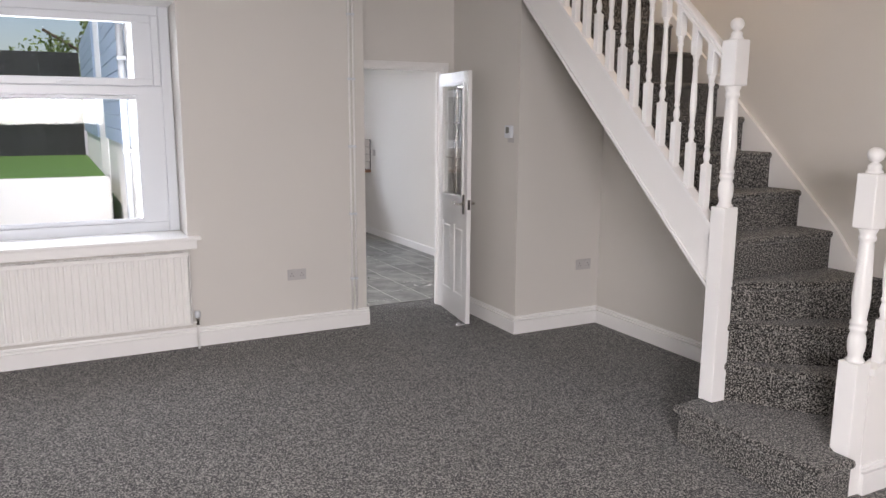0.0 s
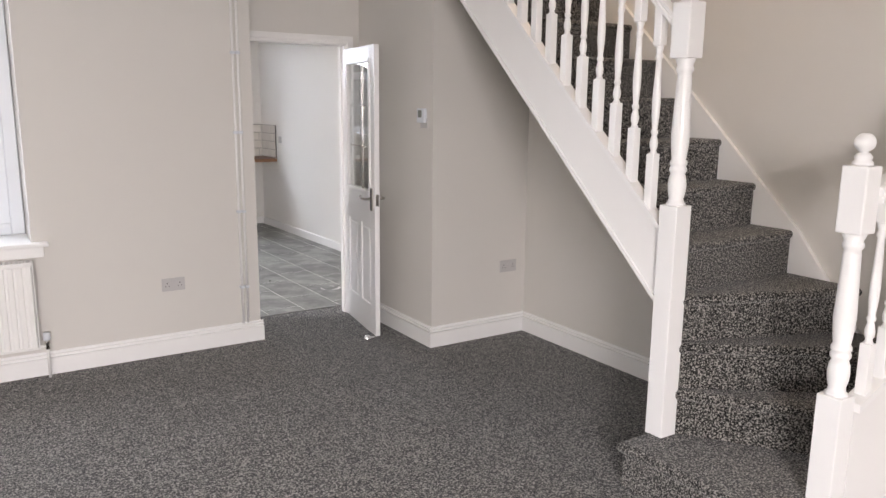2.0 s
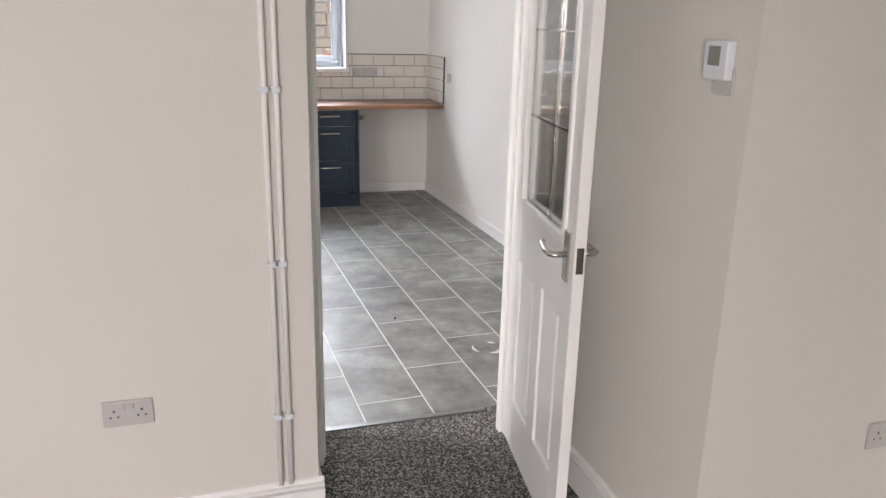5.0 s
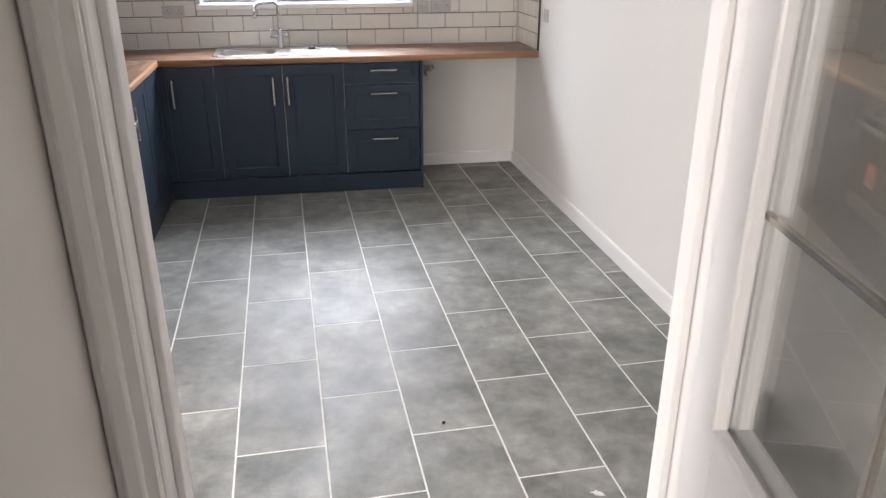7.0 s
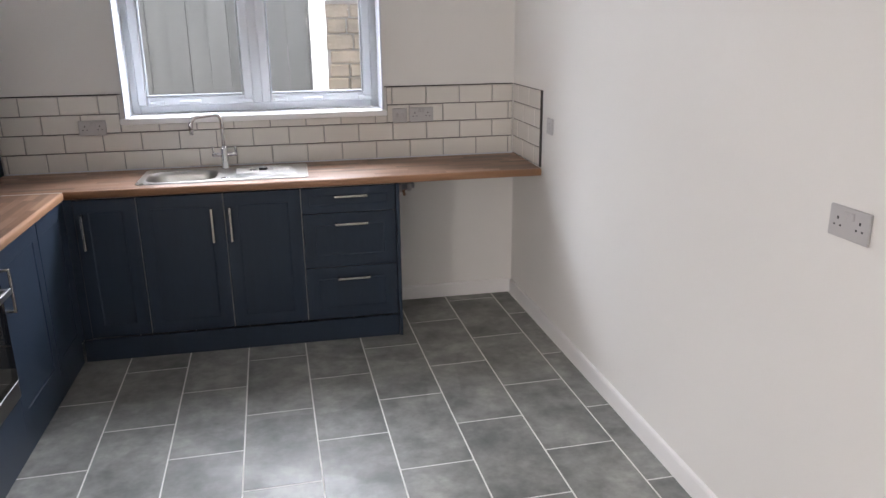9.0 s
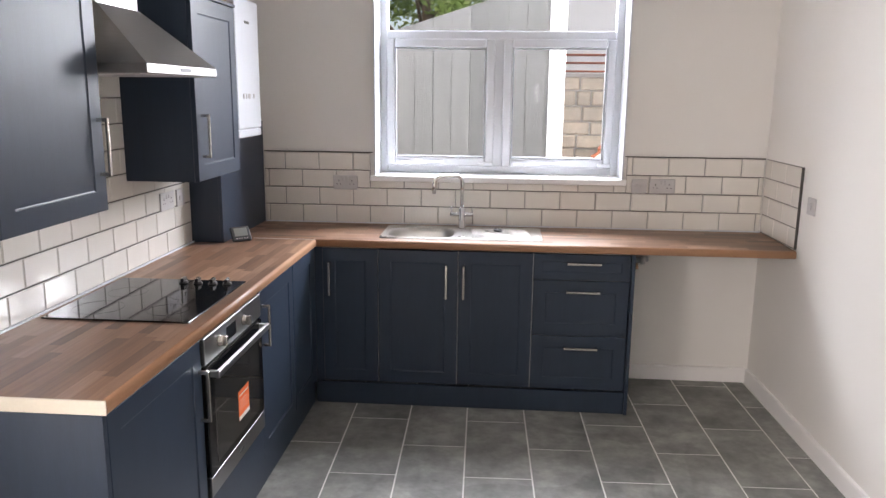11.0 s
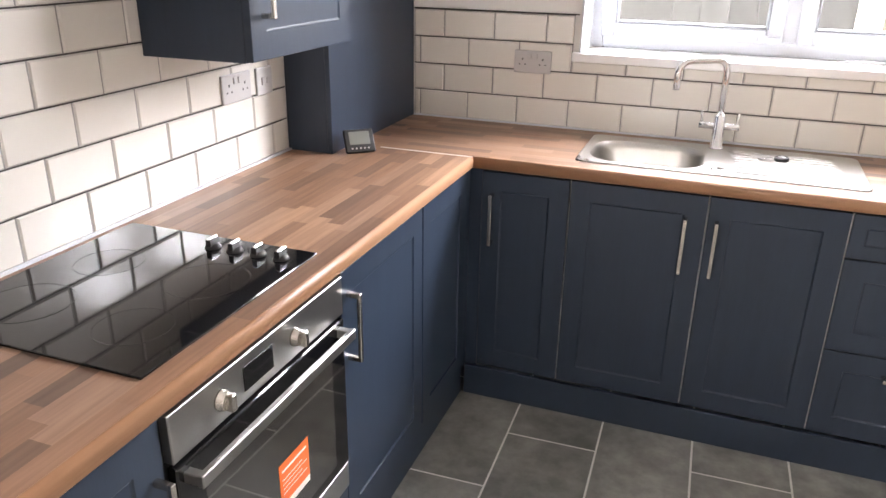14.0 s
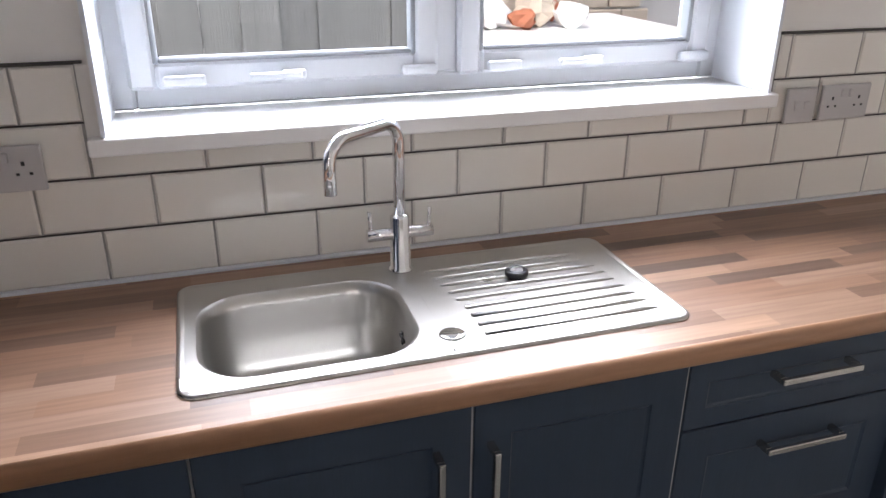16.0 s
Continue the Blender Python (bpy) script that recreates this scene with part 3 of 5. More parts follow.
# ---------------- the half-glazed inner door, standing open ----------------
def inner_door():
    w, h, t = 0.70, 2.03, 0.036
    ob = root("door_1", (0, 0, 0), "white half-glazed panelled door, standing open", "door", kind="structure")
    # local: x from the hinge to the free edge, y through the leaf
    st, gz0, gz1 = 0.098, 1.02, 1.93
    bm = bmesh.new()
    bx(bm, 0, st, 0, t, 0, h, 0.002)
    bx(bm, w - st, w, 0, t, 0, h, 0.002)
    bx(bm, st, w - st, 0, t, gz1, h)
    bx(bm, st, w - st, 0, t, 0.79, gz0)
    bx(bm, st, w - st, 0, t, 0, 0.21)
    mid = w / 2
    bx(bm, mid - 0.045, mid + 0.045, 0, t, 0.21, 0.79)
    part("leaf", bm, GLOSS, ob)
    for x0, x1 in ((st, mid - 0.045), (mid + 0.045, w - st)):
        bm = bmesh.new()
        bx(bm, x0, x1, 0.010, t - 0.010, 0.21, 0.79)
        bx(bm, x0 + 0.028, x1 - 0.028, 0.003, t - 0.003, 0.238, 0.762, 0.009, 2)
        part("panel", bm, GLOSS, ob)
    bead = bmesh.new()
    for y0, y1 in ((-0.010, 0.012), (t - 0.012, t + 0.010)):
        bx(bead, st - 0.016, st + 0.012, y0, y1, gz0 - 0.016, gz1 + 0.016, 0.005, 2)
        bx(bead, w - st - 0.012, w - st + 0.016, y0, y1, gz0 - 0.016, gz1 + 0.016, 0.005, 2)
        bx(bead, st, w - st, y0, y1, gz0 - 0.016, gz0 + 0.012, 0.005, 2)
        bx(bead, st, w - st, y0, y1, gz1 - 0.012, gz1 + 0.016, 0.005, 2)
    part("glazing_bead", bead, GLOSS, ob)
    g = part("pane", box(st, w - st, t / 2 - 0.003, t / 2 + 0.003, gz0, gz1), DOOR_GLASS, ob, "clear glass pane with etched bars")
    g.visible_shadow = False
    bars = bmesh.new()
    bx(bars, st, w - st, t / 2 - 0.0045, t / 2 + 0.0045, 1.62, 1.628)
    bx(bars, st, w - st, t / 2 - 0.0045, t / 2 + 0.0045, 1.33, 1.338)
    bx(bars, mid + 0.03, mid + 0.038, t / 2 - 0.0045, t / 2 + 0.0045, gz0, gz1)
    part("glazing_bar", bars, NICKEL, ob, "thin grey leaded bars in the glass")
    for side, y in ((-1, 0.0), (1, t)):
        hx, hz = w - 0.058, 0.985
        y0, y1 = sorted((y, y + side * 0.009))
        plate = box(hx - 0.021, hx + 0.021, y0, y1, hz - 0.085, hz + 0.075, bevel=0.003)
        p = part("handle_plate", plate, NICKEL, ob, "satin nickel backplate")
        lv = bmesh.new()
        tube(lv, [(hx, y, hz), (hx, y + side * 0.045, hz), (hx - 0.012, y + side * 0.055, hz), (hx - 0.05, y + side * 0.056, hz), (hx - 0.10, y + side * 0.05, hz + 0.002), (hx - 0.118, y + side * 0.046, hz + 0.006)], 0.0095, 12)
        part("lever", lv, NICKEL, p)
    part("latch", box(w - 0.001, w + 0.002, t / 2 - 0.011, t / 2 + 0.011, 0.94, 1.02), NICKEL, ob, "nickel latch plate on the edge")
    hg = bmesh.new()
    for z in (0.2, 1.0, 1.8):
        lathe(hg, [(0.007, z - 0.04), (0.007, z + 0.04)], -0.006, t + 0.004, 10)
    part("hinge", hg, NICKEL, ob)
    hinge, free = Vector((3.074, 6.185)), Vector((2.968, 5.493))
    d = free - hinge
    ob.matrix_world = pose(hinge.x, hinge.y, 0.012, 0, 0, math.degrees(math.atan2(d.y, d.x)))
    return ob


inner_door()

bm = bmesh.new()
lathe(bm, [(0.028, 0.0), (0.03, 0.004), (0.024, 0.018), (0.012, 0.03), (0.0, 0.032)], 2.905, 5.50, 16)
bx(bm, 2.905, 2.965, 5.488, 5.512, 0.0, 0.012, 0.004)
thing("door_stop", bm, CHROME, "small chrome door stop on the carpet", "door stop")


# ---------------- sockets and switches ----------------
def faceplate(name, gang, label, category, kind="socket"):
    """A wall plate in the xz plane, its back on y = 0, facing -y."""
    ob = root(name, (0, 0, 0), label, category)
    w = 0.147 if gang == 2 else 0.087
    part("plate", box(-w / 2, w / 2, -0.009, 0.0, -0.043, 0.043, bevel=0.0035, seg=2), GREYP, ob)
    if kind == "socket":
        for cx in ((-0.04, 0.04) if gang == 2 else (0.0,)):
            pins = bmesh.new()
            bx(pins, cx - 0.003, cx + 0.003, -0.0095, -0.004, 0.006, 0.014)
            bx(pins, cx - 0.014, cx - 0.008, -0.0095, -0.004, -0.012, -0.007)
            bx(pins, cx + 0.008, cx + 0.014, -0.0095, -0.004, -0.012, -0.007)
            part("pin_holes", pins, SLOT, ob)
        for cx in ((-0.012, 0.012) if gang == 2 else (0.02,)):
            part("rocker", box(cx - 0.007, cx + 0.007, -0.013, -0.006, 0.012, 0.032, bevel=0.002), GREYP, ob)
    elif kind == "switch":
        part("rocker", box(-0.011, 0.011, -0.014, -0.006, -0.018, 0.018, bevel=0.003), GREYP, ob)
    else:
        part("rocker", box(-0.02, -0.005, -0.013, -0.006, -0.012, 0.012, bevel=0.002), GREYP, ob)
        part("fuse_holder", box(0.008, 0.024, -0.011, -0.006, -0.01, 0.01, bevel=0.002), GREYP, ob)
    return ob


def put(ob, first, x, y, z, turn):
    m = pose(x, y, z, 0, 0, turn)
    if first:
        ob.matrix_world = m
        return ob
    return copy_thing(ob, m)


sock = faceplate("double_socket", 2, "pale grey double wall socket with switches", "socket")
put(sock, True, 1.682, 5.892, 0.473, 0)
put(sock, False, 3.853, 5.12, 0.505, 0)
put(sock, False, 3.67, 1.89, 0.51, 90 + 180)
put(sock, False, 1.666, 11.012, 1.160, 0)
put(sock, False, 3.545, 11.012, 1.172, 0)
put(sock, False, east(8.10), 8.10, 1.20, 271.1)
put(sock, False, 0.993, 10.018, 1.169, 90)
fus = faceplate("fused_switch", 1, "pale grey fused spur switch on the tiles", "switch", "spur")
put(fus, True, 3.412, 11.012, 1.170, 0)
put(fus, False, 0.993, 10.168, 1.167, 90)
swi = faceplate("wall_switch", 1, "pale grey single wall switch", "switch", "switch")
put(swi, True, east(10.36), 10.36, 1.16, 271.1)

r = root("thermostat", (3.2, 5.24, 1.515), "white wall thermostat with a small grey screen", "thermostat")
part("body", box(3.179, 3.205, 5.195, 5.288, 1.53, 1.625, bevel=0.005, seg=2), UPVC, r)
part("screen", box(3.1775, 3.181, 5.222, 5.268, 1.565, 1.612, bevel=0.001), LCD, r, "dark grey display")
part("wall_plate", box(3.199, 3.205, 5.185, 5.27, 1.495, 1.56, bevel=0.002), GREYP, r)


# ---------------- heating pipes and radiators ----------------
r = root("heating_pipes", (2.12, 5.92, 0.14), "two thin white-painted heating pipes clipped to the wall", "pipe")
for x in (2.134, 2.168):
    bm = bmesh.new()
    tube(bm, [(x, 5.872, 0.143), (x, 5.872, CH)], 0.0085, 10)
    part("pipe", bm, SATIN, r)
for z in (0.40, 0.925, 1.455, 1.97, 2.45):
    bm = bmesh.new()
    bx(bm, 2.121, 2.148, 5.860, 5.892, z - 0.009, z + 0.009, 0.003)
    bx(bm, 2.1545, 2.182, 5.860, 5.892, z - 0.009, z + 0.009, 0.003)
    part("pipe_clip", bm, UPVC, r)


def radiator(name, length, z0, z1, label):
    """Local: along x from 0, wall at y = 0, front towards -y."""
    ob = root(name, (0, 0, 0), label, "radiator")
    d0, d1 = 0.045, 0.105
    bm = bmesh.new()
    n = int(length / 0.046)
    p = length / n
    pts = []
    for i in range(n):
        x = i * p
        pts += [(x + 0.005, -d1 + 0.009), (x + 0.013, -d1), (x + p - 0.013, -d1), (x + p - 0.005, -d1 + 0.009)]
    pts += [(length, -d0), (0, -d0)]
    prism(bm, pts, "z", z0 + 0.025, z1 - 0.03)
    part("panel", bm, RADW, ob, "fluted white steel panel")
    for za in (z1 - 0.03, z0 + 0.008):
        part("header_rail", box(0.003, length - 0.003, -d1 - 0.002, -d0 + 0.03, za, za + 0.018, bevel=0.004), RADW, ob)
    for xa in (-0.006, length - 0.002):
        part("side_cover", box(xa, xa + 0.008, -d1 - 0.004, -0.02, z0 + 0.01, z1, bevel=0.003), RADW, ob)
    bm = bmesh.new()
    k = int(length / 0.028)
    for i in range(k):
        x = (i + 0.5) * length / k
        bx(bm, x - 0.009, x + 0.009, -d1, -0.024, z1 - 0.010, z1 - 0.001)
    bx(bm, 0, length, -d1 - 0.002, -d1 + 0.012, z1 - 0.014, z1)
    bx(bm, 0, length, -0.034, -0.02, z1 - 0.014, z1)
    part("top_grille", bm, RADW, ob)
    for x in (0.12, length - 0.12):
        for za in (z1 - 0.16, z0 + 0.1):
            part("bracket", box(x - 0.015, x + 0.015, -d0 - 0.01, 0, za, za + 0.06), RADW, ob)
    return ob


rad = radiator("radiator", 1.5, 0.185, 0.725, "white fluted panel radiator under the window")
rad.matrix_world = pose(-0.63, 5.892, 0, 0, 0, 0)
rk = radiator("radiator", 0.80, 0.225, 0.80, "white fluted panel radiator on the kitchen wall")
rk.matrix_world = pose(east(7.74), 7.74, 0, 0, 0, 271.1)


def valve(name, x, y, z, run, label):
    ob = root(name, (x, y, run[-1][2]), label, "radiator valve")
    bm = bmesh.new()
    tube(bm, run, 0.0085, 10)
    part("pipe", bm, SATIN, ob)
    bm = bmesh.new()
    lathe(bm, [(0.012, z - 0.035), (0.012, z), (0.015, z + 0.004), (0.015, z + 0.014), (0.011, z + 0.02)], x, y, 12)
    part("valve_body", bm, NICKEL, ob)
    bm = bmesh.new()
    lathe(bm, [(0.017, z + 0.02), (0.021, z + 0.026), (0.021, z + 0.06), (0.017, z + 0.068), (0, z + 0.07)], x, y, 14)
    part("valve_head", bm, UPVC, ob)
    return ob


valve("radiator_valve", 0.915, 5.822, 0.215, [(0.87, 5.822, 0.20), (0.915, 5.822, 0.20), (0.915, 5.822, 0.15), (0.915, 5.822, 0.0)], "nickel radiator valve with a small cap")
valve("radiator_valve", 4.126, 7.778, 0.27, [(4.126, 7.736, 0.255), (4.126, 7.778, 0.255), (4.126, 7.783, 0.14), (4.134, 7.758, 0.09), (4.164, 7.668, 0.06), (4.169, 7.518, KF)], "white thermostatic valve with a bent grey pipe")


# ---------------- windows ----------------
def upvc_frame(bm, x0, x1, z0, z1, w, y0, y1, bev=0.006):
    bx(bm, x0, x0 + w, y0, y1, z0, z1, bev)
    bx(bm, x1 - w, x1, y0, y1, z0, z1, bev)
    bx(bm, x0 + w, x1 - w, y0 + 0.001, y1 - 0.001, z0, z0 + w, bev)
    bx(bm, x0 + w, x1 - w, y0 + 0.001, y1 - 0.001, z1 - w, z1, bev)
    return bm


r = root("window_1", (-0.13, 6.25, WZ0), "white uPVC window with a fanlight over a wide pane", "window", kind="structure")
part("window_frame", upvc_frame(bmesh.new(), WX0 + 0.003, WX1 - 0.003, 0.828, WZ1 - 0.003, 0.075, 6.22, 6.29), UPVC, r)
part("transom", box(WX0 + 0.075, WX1 - 0.075, 6.221, 6.289, 1.83, 1.895, bevel=0.006), UPVC, r)
sash = upvc_frame(bmesh.new(), WX0 + 0.08, WX1 - 0.08, 1.895, 2.392, 0.055, 6.205, 6.275)
part("fanlight_sash", sash, UPVC, r)
part("pane_trim", upvc_frame(bmesh.new(), WX0 + 0.076, WX1 - 0.15, 0.904, 1.829, 0.03, 6.225, 6.26), UPVC, r)
for z0, z1 in ((0.905, 1.83), (1.95, 2.345)):
    g = part("pane", box(WX0 + 0.09, WX1 - 0.1, 6.25, 6.256, z0, z1), GLASS, r)
    g.visible_shadow = False
part("casement_bar", box(WX1 - 0.26, WX1 - 0.075, 6.222, 6.285, 0.90, 2.392, bevel=0.006), UPVC, r)
hd = bmesh.new()
bx(hd, 0.12, 0.20, 6.19, 6.206, 1.905, 1.925, 0.004)
bx(hd, 0.15, 0.25, 6.18, 6.194, 1.915, 1.928, 0.004)
part("window_handle", hd, UPVC, r)
part("reveal_lining", box(WX0, WX1 - 0.003, 5.92, 6.22, WZ1 - 0.012, WZ1 - 0.0005), SATIN, r)
bm = bmesh.new()
bx(bm, WX0 - 0.09, 0.972, 5.826, 5.891, 0.802, 0.828, 0.008, 3)
bx(bm, WX0 + 0.002, WX1 - 0.002, 5.888, 6.22, 0.802, 0.828)
bx(bm, WX0 - 0.05, 0.945, 5.863, 5.891, 0.735, 0.802, 0.006, 2)
part("window_sill", bm, GLOSS, r, "white painted timber sill with an apron moulding")

r = root("window_2", (2.58, 11.25, VZ0), "white uPVC window with two casements and a fanlight", "window", kind="structure")
part("window_frame", upvc_frame(bmesh.new(), VX0 + 0.002, VX1 - 0.002, 1.206, VZ1 - 0.002, 0.05, 11.225, 11.30), UPVC, r)
part("transom", box(VX0 + 0.05, VX1 - 0.05, 11.226, 11.299, 2.015, 2.065, bevel=0.006), UPVC, r)
part("mullion", box(2.548, 2.604, 11.224, 11.299, 1.255, 2.015, bevel=0.006), UPVC, r)
for x0, x1 in ((1.885, 2.552), (2.600, 3.272)):
    s = part("casement", upvc_frame(bmesh.new(), x0, x1, 1.25, 2.018, 0.055, 11.205, 11.275, 0.008), UPVC, r)
    part("pane_bead", upvc_frame(bmesh.new(), x0 + 0.05, x1 - 0.05, 1.30, 1.968, 0.013, 11.21, 11.25, 0.004), GREYPIPE, s, "thin grey glazing gasket")
    g = part("pane", box(x0 + 0.05, x1 - 0.05, 11.248, 11.252, 1.30, 1.968), GLASS, s)
    g.visible_shadow = False
    mid = (x0 + x1) / 2
    hd = bmesh.new()
    bx(hd, mid - 0.02, mid + 0.03, 11.185, 11.207, 1.262, 1.282, 0.005, 2)
    bx(hd, mid - 0.09, mid + 0.02, 11.172, 11.188, 1.268, 1.280, 0.004, 2)
    part("window_handle", hd, UPVC, s)
    for hx in (x0 + 0.07, x1 - 0.09):
        part("hinge_cover", box(hx, hx + 0.085, 11.186, 11.207, 1.256, 1.280, bevel=0.007, seg=2), UPVC, s)
g = part("pane", box(VX0 + 0.05, VX1 - 0.05, 11.258, 11.262, 2.065, 2.372), GLASS, r)
g.visible_shadow = False
bm = bmesh.new()
bx(bm, 1.818, 3.336, 10.995, 11.03, 1.172, 1.205, 0.004, 2)
bx(bm, VX0 + 0.001, VX1 - 0.001, 11.03, 11.228, 1.19, 1.205)
part("window_sill", bm, GLOSS, r, "white tiled sill with a square edge")
bm = bmesh.new()
bx(bm, VX0 + 0.0005, VX0 + 0.009, 11.005, 11.228, 1.206, VZ1 - 0.001)
bx(bm, VX1 - 0.009, VX1 - 0.0005, 11.005, 11.228, 1.206, VZ1 - 0.001)
part("reveal_lining", bm, UPVC, r)
bm = bmesh.new()
part("blind_cassette", box(VX0 + 0.03, VX1 - 0.03, 11.12, 11.19, 2.355, 2.418, bevel=0.01, seg=2), GREYP, r, "grey roller blind rolled up at the head")

# unseen window, added round the front fill lamp
r = root("window_3", (-0.15, -1.1, 0.75), "added unseen front window for fill light", "window", kind="structure")
part("window_frame", upvc_frame(bmesh.new(), -1.2, 0.9, 0.75, 2.35, 0.07, -1.14, -1.06), UPVC, r)
g = part("pane", box(-1.13, 0.83, -1.105, -1.10, 0.82, 2.28), GLASS, r)
g.visible_shadow = False


# ---------------- the staircase ----------------
RISE, GO, N1 = 0.2126, 0.228, (3.108, 3.018)
stairs = root("staircase", (3.4, 3.0, 0.0), "white painted staircase with dark grey carpet and turned balusters", "staircase")


def slope(y):
    return 0.823 + 0.918 * (y - 3.086)


def tread(bm, pts, z1, thick=0.052):
    """A carpeted tread with a fully rounded nosing, laid over its riser block."""
    made = bmesh.new()
    prism(made, pts, "z", z1 - thick, z1)
    level = [e for e in made.edges if abs(e.verts[0].co.z - e.verts[1].co.z) < 1e-5]
    bmesh.ops.bevel(made, geom=level, offset=0.023, segments=4, profile=0.5, affect="EDGES")
    data = bpy.data.meshes.new("tread")
    made.to_mesh(data)
    made.free()
    bm.from_mesh(data)
    bpy.data.meshes.remove(data)
    return bm


bm = prism(bmesh.new(), [(2.905, 2.216), (3.125, 2.216), (3.125, 2.31), (4.0, 2.31), (4.0, 3.07), (2.905, 3.04)], "z", 0.0, RISE - 0.03)
part("step", tread(bm, [(2.875, 2.195), (3.125, 2.195), (3.125, 2.31), (4.0, 2.31), (4.0, 3.07), (2.875, 3.055)], RISE), CARPET, stairs)
P = Vector((3.135, 2.975))


def ray_end(deg):
    d = Vector((math.cos(radians(deg)), math.sin(radians(deg))))
    t = min((4.0 - P.x) / d.x, (2.29 - P.y) / d.y if d.y < 0 else 9)
    return P + d * t


for k, deg in ((2, -55), (3, -36), (4, -20)):
    e = ray_end(deg)
    pts = [tuple(P), tuple(e)]
    if e.x < 3.99:
        pts.append((4.0, 2.29))
    pts += [(4.0, 3.07), (P.x, 3.07)]
    n = Vector((-math.sin(radians(deg)), math.cos(radians(deg)))) * 0.022
    back = [(pts[0][0] + n.x, pts[0][1] + n.y), (min(pts[1][0] + n.x, 4.0), pts[1][1] + n.y)] + pts[2:]
    bm = prism(bmesh.new(), back, "z", (k - 1) * RISE - 0.001, k * RISE - 0.03)
    part("step", tread(bm, pts, k * RISE), CARPET, stairs)
for k in range(5, 14):
    y = 3.03 + GO * (k - 5)
    ya, yb, z = y - 0.012, y + GO + 0.004, k * RISE
    bm = bmesh.new()
    nose = [(ya + 0.02 - 0.02 * math.sin(radians(a)), z - 0.02 + 0.02 * math.cos(radians(a))) for a in (0, 22, 45, 68, 90, 125, 160)]
    prism(bm, [(yb, slope(yb) + 0.06), (yb, z)] + nose + [(ya + 0.012, z - 0.045), (ya + 0.012, slope(ya) + 0.06)], "x", 3.118, 3.988)
    part("step", bm, CARPET, stairs)
part("landing", box(3.07, 4.0, 4.86, 6.2, 2.762 - 0.02, 2.762), CARPET, stairs)
bm = bmesh.new()
prism(bm, [(3.06, slope(3.06) + 0.02), (4.95, slope(4.95) + 0.02), (4.95, slope(4.95) + 0.05), (3.06, slope(3.06) + 0.05)], "x", 3.118, 4.0)
part("soffit", bm, WALL, stairs)


bm = bmesh.new()
prism(bm, [(3.05, slope(3.05)), (5.1, slope(5.1)), (5.1, slope(5.1) + 0.318), (3.05, slope(3.05) + 0.318)], "x", 3.088, 3.117)
part("outer_string", bm, SATIN, stairs, "deep white string board")
bm = bmesh.new()
prism(bm, [(3.05, slope(3.05) + 0.318), (5.1, slope(5.1) + 0.318), (5.1, slope(5.1) + 0.345), (3.05, slope(3.05) + 0.345)], "x", 3.072, 3.134)
part("base_rail", bm, GLOSS, stairs)
bm = bmesh.new()
prism(bm, [(3.05, slope(3.05) - 0.004), (5.1, slope(5.1) - 0.004), (5.1, slope(5.1) + 0.022), (3.05, slope(3.05) + 0.022)], "x", 3.078, 3.092)
part("string_bead", bm, GLOSS, stairs)
bm = bmesh.new()
prism(bm, [(2.62, 0.60), (3.0, 1.07), (5.1, 3.06), (5.1, 2.75), (3.0, 0.75), (2.62, 0.35)], "x", 3.984, 4.0098)
part("wall_string", bm, SATIN, stairs, "white string board along the wall")

# the landing-side handrail, moulded


def handrail(p, q, axis):
    p, q = Vector(p), Vector(q)
    prof = [(-0.03, -0.02), (0.03, -0.02), (0.03, -0.004), (0.022, 0.004), (0.03, 0.014), (0.027, 0.03), (0.014, 0.037), (-0.014, 0.037), (-0.027, 0.03), (-0.03, 0.014), (-0.022, 0.004), (-0.03, -0.004)]
    bm = bmesh.new()
    side = Vector((1, 0, 0)) if axis == "y" else Vector((0, 1, 0))
    a = [bm.verts.new(p + side * u + Vector((0, 0, v))) for u, v in prof]
    b = [bm.verts.new(q + side * u + Vector((0, 0, v))) for u, v in prof]
    n = len(prof)
    fs = [bm.faces.new(a), bm.faces.new(b[::-1])] + [bm.faces.new((a[i], b[i], b[(i + 1) % n], a[(i + 1) % n])) for i in range(n)]
    bmesh.ops.recalc_face_normals(bm, faces=fs)
    return bm


RAIL0 = 1.985
part("handrail", handrail((3.103, 3.05, RAIL0), (3.103, 5.1, RAIL0 + 0.918 * 2.05), "y"), GLOSS, stairs)


